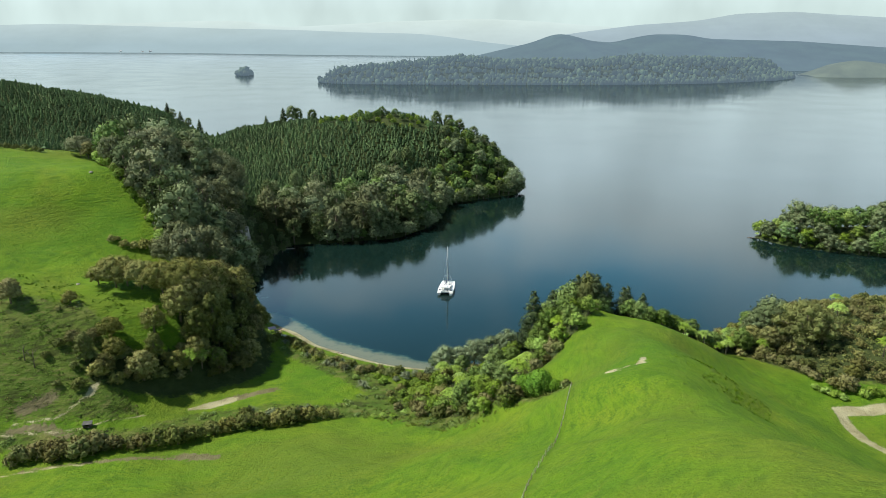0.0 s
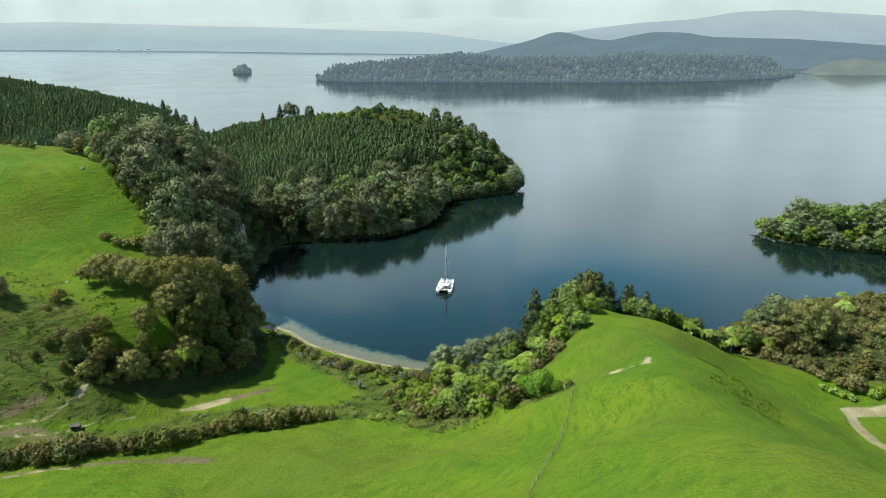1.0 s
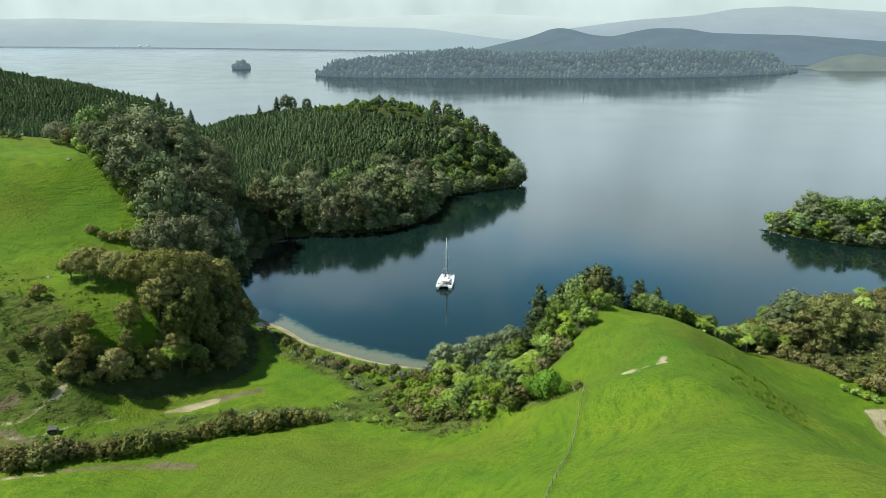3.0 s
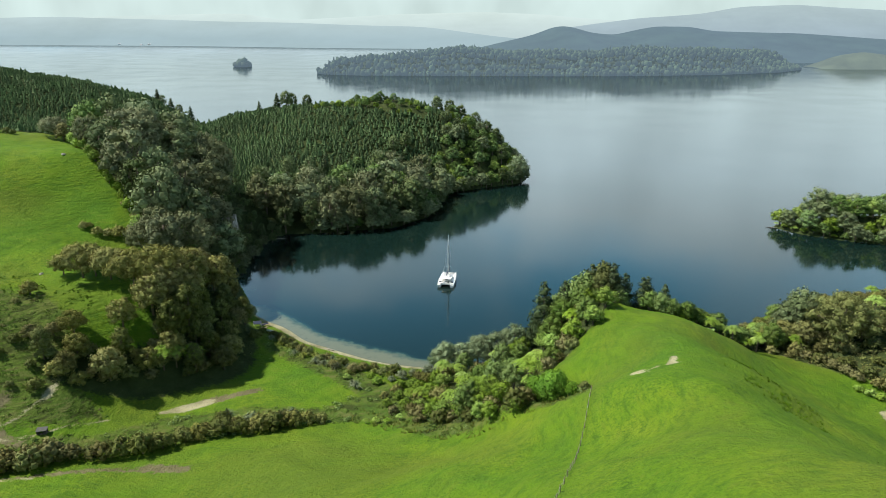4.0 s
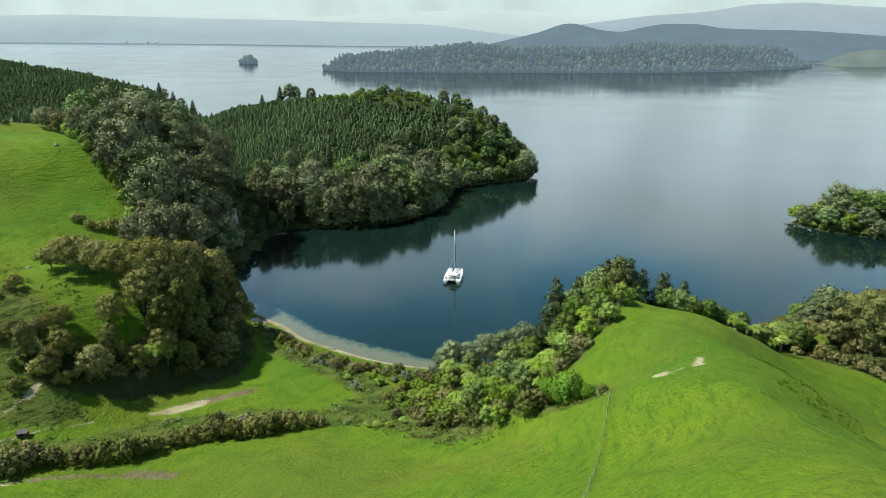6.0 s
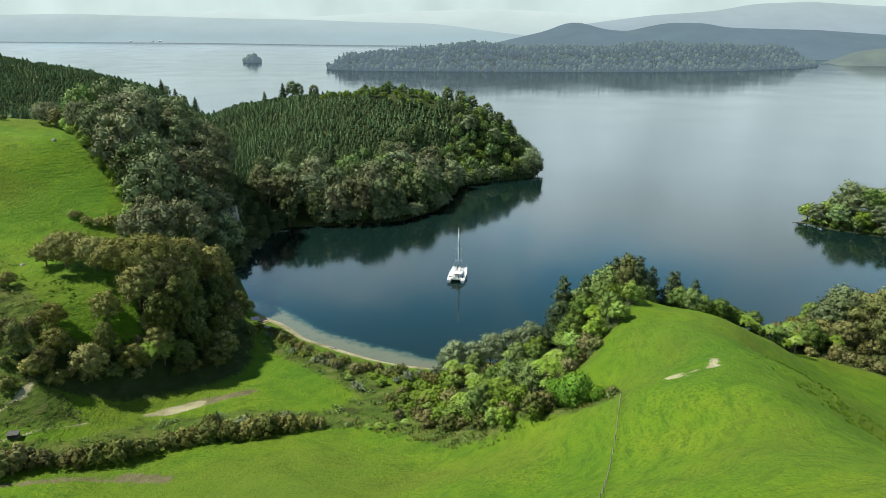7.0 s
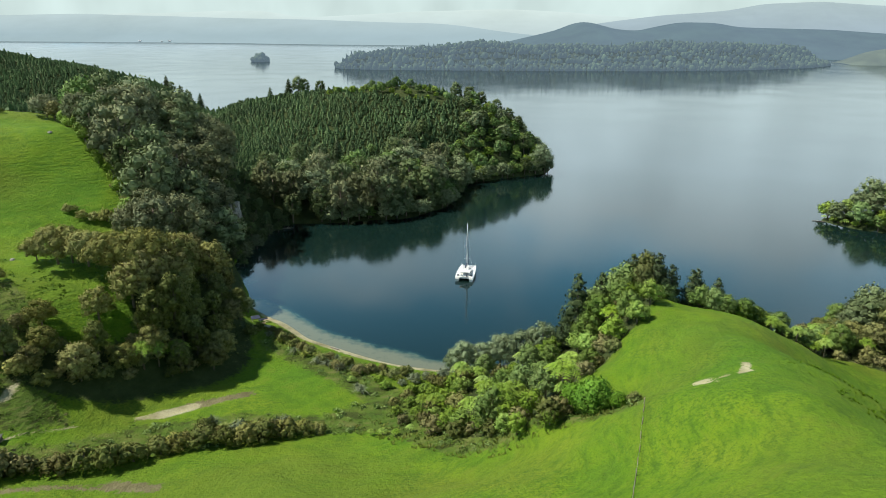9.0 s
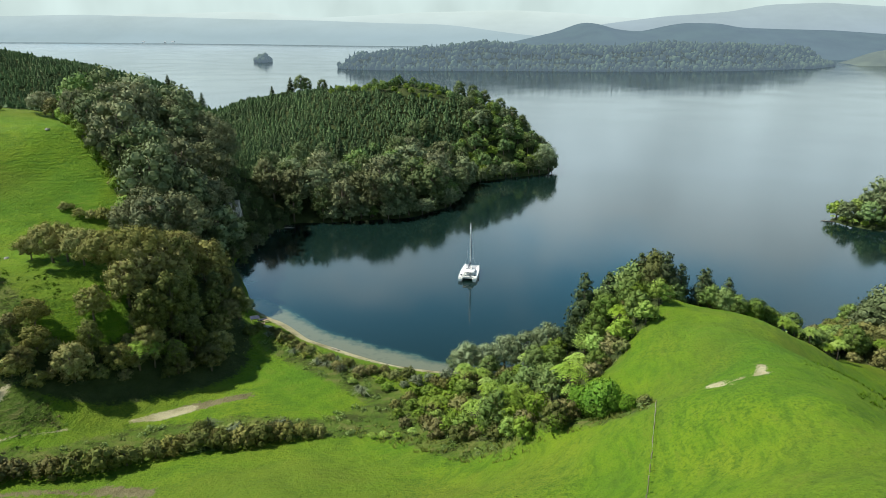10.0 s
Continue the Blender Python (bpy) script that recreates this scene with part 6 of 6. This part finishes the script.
    boat.matrix_basis = m
    return tagged(boat, "white sailing catamaran at anchor with sails furled", "sailboat")


catamaran(pose(1.6, 287.6, 0.0, 0, 0, -8))


# ---- small shed by the track ----
def shed(m):
    root = new("shed")
    board = plain("dark weathered boards", (0.07, 0.06, 0.05), 0.9, 0, 0.3, 6)
    tin = plain("grey roofing sheet", (0.08, 0.08, 0.075), 0.7, 0.1, 0.12, 4)
    for k in range(9):
        part("board", box_mesh("board", (0.27, 0.06, 1.45), board, 0.01), root, "", pose(-1.16 + 0.29 * k, 0.8, 0))
        if k not in (3, 4, 5):
            part("board", box_mesh("board", (0.27, 0.06, 1.2), board, 0.01), root, "", pose(-1.16 + 0.29 * k, -0.8, 0))
    for side in (-1, 1):
        for k in range(6):
            part("board", box_mesh("board", (0.06, 0.27, 1.28), board, 0.01), root, "", pose(side * 1.28, -0.68 + 0.27 * k, 0))
    part("floor", box_mesh("floor", (2.5, 1.55, 0.08), TEAK, 0.01), root)
    part("roof", mesh_of("roof", *loft([[(-1.5 + 0.1 * i, -1.05, 1.22 + 0.03 * (i % 2)), (-1.5 + 0.1 * i, 1.05, 1.52 + 0.03 * (i % 2)), (-1.5 + 0.1 * i, 1.05, 1.55 + 0.03 * (i % 2)), (-1.5 + 0.1 * i, -1.05, 1.25 + 0.03 * (i % 2))] for i in range(31)]), tin, False), root, "grey corrugated roof")
    root.matrix_basis = m
    tagged(root, "small dark wooden shelter with grey roof beside the track", "shed")


shed(pose(-94.2, 161.9, float(height(-94.2, 161.9)) + 0.02, 0, 0, 12) @ Matrix.Diagonal((0.8, 0.8, 0.8, 1)))


# ---- post and wire fence down the spur ----
def fence(line, gap, label):
    root = new("fence")
    x0, y0 = line[0]
    z0 = float(height(x0, y0))
    wood = plain("grey fence wood", (0.24, 0.20, 0.15), 0.9, 0, 0.25, 6)
    post = mesh_of("post", *tube([(0, 0, -0.4), (0, 0, 1.15), (0, 0, 1.2)], [0.085, 0.08, 0.06], 7), wood, False)
    spots = []
    for a, b in zip(line, line[1:]):
        n = max(1, round(math.dist(a, b) / gap))
        spots += [(a[0] + (b[0] - a[0]) * i / n, a[1] + (b[1] - a[1]) * i / n) for i in range(n)]
    spots.append(line[-1])
    rng = random.Random(5)
    tops = [(x - x0, y - y0, float(height(x, y)) - z0) for x, y in spots]
    for x, y, z in tops:
        part("post", post, root, "", pose(x, y, z, rng.uniform(-5, 5), rng.uniform(-5, 5), 0))
    for h in (0.3, 0.6, 0.85, 1.08):
        part("wire", mesh_of("wire", *tube([(x, y, z + h) for x, y, z in tops], [0.008] * len(tops), 4), WIRE), root)
    root.matrix_basis = pose(x0, y0, z0)
    return tagged(root, label, "fence")


fence([(29, 141.5), (25.3, 129), (19.3, 110), (14, 95), (11, 84)], 3.0, "grey wooden post and wire fence crossing the pasture")


# ---- boulders, cliff, driftwood ----
ROCK = plain("grey rock", (0.30, 0.285, 0.25), 0.9, 0, 0.45, 0.8)


def boulder(x, y, size, seed, label="pale grey boulder lying in the pasture"):
    bm = bmesh.new()
    bmesh.ops.create_icosphere(bm, subdivisions=2, radius=1)
    for v in bm.verts:
        k = 1 + 0.35 * noise.noise(v.co * 1.3 + Vector((seed, 0, 0)))
        v.co = Vector((v.co.x * size * k, v.co.y * size * 0.8 * k, v.co.z * size * 0.6 * k))
    ob = new("boulder", from_bm("boulder", bm, ROCK))
    ob.matrix_basis = pose(x, y, float(height(x, y)) + size * 0.2, 0, 0, seed * 40)
    return tagged(ob, label, "boulder", "boulders")


boulder(-147, 286, 0.8, 1)
boulder(-120, 214.5, 0.7, 2)


def cliff(x, y, wide, tall, turn):
    verts, faces, nx, nz = [], [], 26, 16
    for j in range(nz + 1):
        for i in range(nx + 1):
            u, h = i / nx - 0.5, j / nz
            p = Vector((u * wide, 0, h * tall))
            out = 2.2 * noise.noise(Vector((u * 7, h * 1.4, 3))) + 0.9 * noise.noise(Vector((u * 19, h * 5, 7))) - 4.5 * (2 * u) ** 4 - 2.2 * h ** 3
            verts.append((p.x, -out, p.z - 1.0))
    n = nx + 1
    faces = [(j * n + i, j * n + i + 1, (j + 1) * n + i + 1, (j + 1) * n + i) for j in range(nz) for i in range(nx)]
    back = len(verts)
    verts += [(-wide / 2, 6, -1), (wide / 2, 6, -1), (wide / 2, 6, tall - 1), (-wide / 2, 6, tall - 1)]
    faces += [(back, back + 3, back + 2, back + 1), (nz * n, nz * n + nx, back + 2, back + 3), (0, back, back + 1, nx)]
    ob = new("rock_face", mesh_of("rock_face", verts, faces, ROCK, False))
    ob.matrix_basis = pose(x, y, max(0.0, float(height(x, y)) - 1.5), 0, 0, turn)
    return tagged(ob, "grey rock face above the cove half hidden by trees", "rock")


cliff(-98, 324, 12, 7.5, 35)


def log(x, y, long, turn, label, rise=0.25, branches=2, bark=None):
    root = new("driftwood_log")
    part("trunk", mesh_of("trunk", *tube([(-long / 2, 0, 0), (0, 0.15, 0.05), (long / 2, 0, 0.1)], [0.22, 0.18, 0.1], 7), bark or PALE_BARK), root)
    for k in range(branches):
        s = -long * 0.1 + k * long * 0.25
        part("branch", mesh_of("branch", *tube([(s, 0, 0), (s + 0.6, 0.9, 0.5), (s + 1.0, 1.5, 0.6)], [0.08, 0.05, 0.02], 5), bark or PALE_BARK), root)
    root.matrix_basis = pose(x, y, max(0.0, float(height(x, y))) + rise, 0, 0, turn)
    tagged(root, label, "driftwood", "driftwood")


log(-80.5, 348.5, 5.0, 10, "bleached driftwood log at the edge of the cove", 0.15)
log(171.5, 369.5, 6.0, 160, "dead branch lying in the water off the islet", 0.1, 3, BARK)
log(-36.5, 223.4, 3.0, 150, "bleached driftwood log on the sandy beach", 0.15)


# ---- camp guessed from small unidentified shapes behind the beach ----
def picnic_table(x, y, turn):
    root = new("picnic_table")
    for k in range(5):
        part("top_plank", box_mesh("top_plank", (1.9, 0.14, 0.05), TEAK, 0.01), root, "", pose(0, -0.32 + 0.16 * k, 0.72))
    for side in (-1, 1):
        part("bench", box_mesh("bench", (1.9, 0.28, 0.05), TEAK, 0.01), root, "", pose(0, side * 0.75, 0.42))
        for s in (-1, 1):
            part("leg", mesh_of("leg", *tube([(side * 0.7, s * 0.7, 0), (side * 0.7, s * 0.2, 0.72)], [0.05, 0.05], 5), TEAK), root)
        part("brace", mesh_of("brace", *tube([(side * 0.7, -0.78, 0.4), (side * 0.7, 0.78, 0.4)], [0.04, 0.04], 5), TEAK), root)
    root.matrix_basis = pose(x, y, float(height(x, y)) + 0.01, 0, 0, turn)
    tagged(root, "weathered wooden picnic table on the grass", "table", "picnic tables")


def dinghy(x, y, turn, mat, label):
    root = new("dinghy")
    rings = [[(w * math.cos(a), yy, 0.12 + (h * math.sin(a) if math.sin(a) > 0 else 0.02 * math.sin(a))) for a in (i * math.pi / 4 for i in range(8))] for yy, w, h in ((-1.4, 0.55, 0.42), (-0.6, 0.68, 0.5), (0.5, 0.62, 0.5), (1.2, 0.35, 0.42), (1.6, 0.05, 0.3))]
    part("hull", mesh_of("hull", *loft(rings), mat), root)
    part("keel_strip", box_mesh("keel_strip", (0.06, 2.6, 0.05), TEAK, 0.01), root, "", pose(0, -0.1, 0.6))
    root.matrix_basis = pose(x, y, float(height(x, y)), 0, 0, turn)
    tagged(root, label, "dinghy", "dinghies")


def shelter(x, y, turn):
    root = new("tent_shelter")
    for sx in (-1, 1):
        for sy in (-1, 1):
            part("pole", mesh_of("pole", *tube([(sx * 1.2, sy * 1.1, -0.1), (sx * 1.2, sy * 1.1, 1.75)], [0.03, 0.03], 5), ALLOY), root)
    part("canopy", mesh_of("canopy", [(-1.4, -1.3, 1.6), (1.4, -1.3, 1.6), (1.4, 1.3, 1.6), (-1.4, 1.3, 1.6), (-0.9, 0, 2.2), (0.9, 0, 2.2), (-1.4, -1.3, 1.55), (1.4, -1.3, 1.55), (1.4, 1.3, 1.55), (-1.4, 1.3, 1.55)],
                           [(0, 1, 5, 4), (1, 2, 5), (2, 3, 4, 5), (3, 0, 4), (6, 9, 8, 7), (0, 6, 7, 1), (1, 7, 8, 2), (2, 8, 9, 3), (3, 9, 6, 0)], CANVAS, False), root, "dark canvas canopy")
    root.matrix_basis = pose(x, y, float(height(x, y)), 0, 0, turn)
    tagged(root, "small dark canvas shelter behind the beach", "shelter")


shelter(-64, 239.5, 25)
picnic_table(-60.8, 240.0, 40)
picnic_table(-61.0, 236.2, 10)
dinghy(-58.6, 234.4, 70, GELCOAT, "upturned white dinghy on the grass behind the beach")
dinghy(-62.5, 242.0, 120, CANVAS, "upturned dark dinghy at the edge of the beach")

# ---- white houses on the far shore ----
HOUSE_WALL = plain("white house wall", (0.75, 0.75, 0.72), 0.8, 0, 0.05, 0.3)
HOUSE_ROOF = plain("grey house roof", (0.35, 0.36, 0.38), 0.8, 0, 0.1, 0.3)


def house(x, y, z, wide):
    root = new("house")
    wall = part("wall", box_mesh("wall", (wide, 10, 6), HOUSE_WALL, 0.1), root)
    part("roof", mesh_of("roof", [(-wide / 2 - 1, -6, 6), (wide / 2 + 1, -6, 6), (wide / 2 + 1, 6, 6), (-wide / 2 - 1, 6, 6), (-wide / 2 - 1, 0, 9), (wide / 2 + 1, 0, 9)], [(0, 1, 5, 4), (2, 3, 4, 5), (1, 2, 5), (3, 0, 4), (3, 2, 1, 0)], HOUSE_ROOF, False), root)
    for k in range(3):
        part("window", box_mesh("window", (wide * 0.18, 0.2, 2.2), TINTED, 0.02), wall, "", pose(wide * (-0.3 + 0.3 * k), -5.05, 2))
    root.matrix_basis = pose(x, y, z)
    tagged(root, "low white house on the distant shore", "house", "houses on the far shore")


house(-1800, 4437, 3.2, 16)
house(-1850, 4440, 1, 12)
house(-2010, 4495, 2.6, 14)
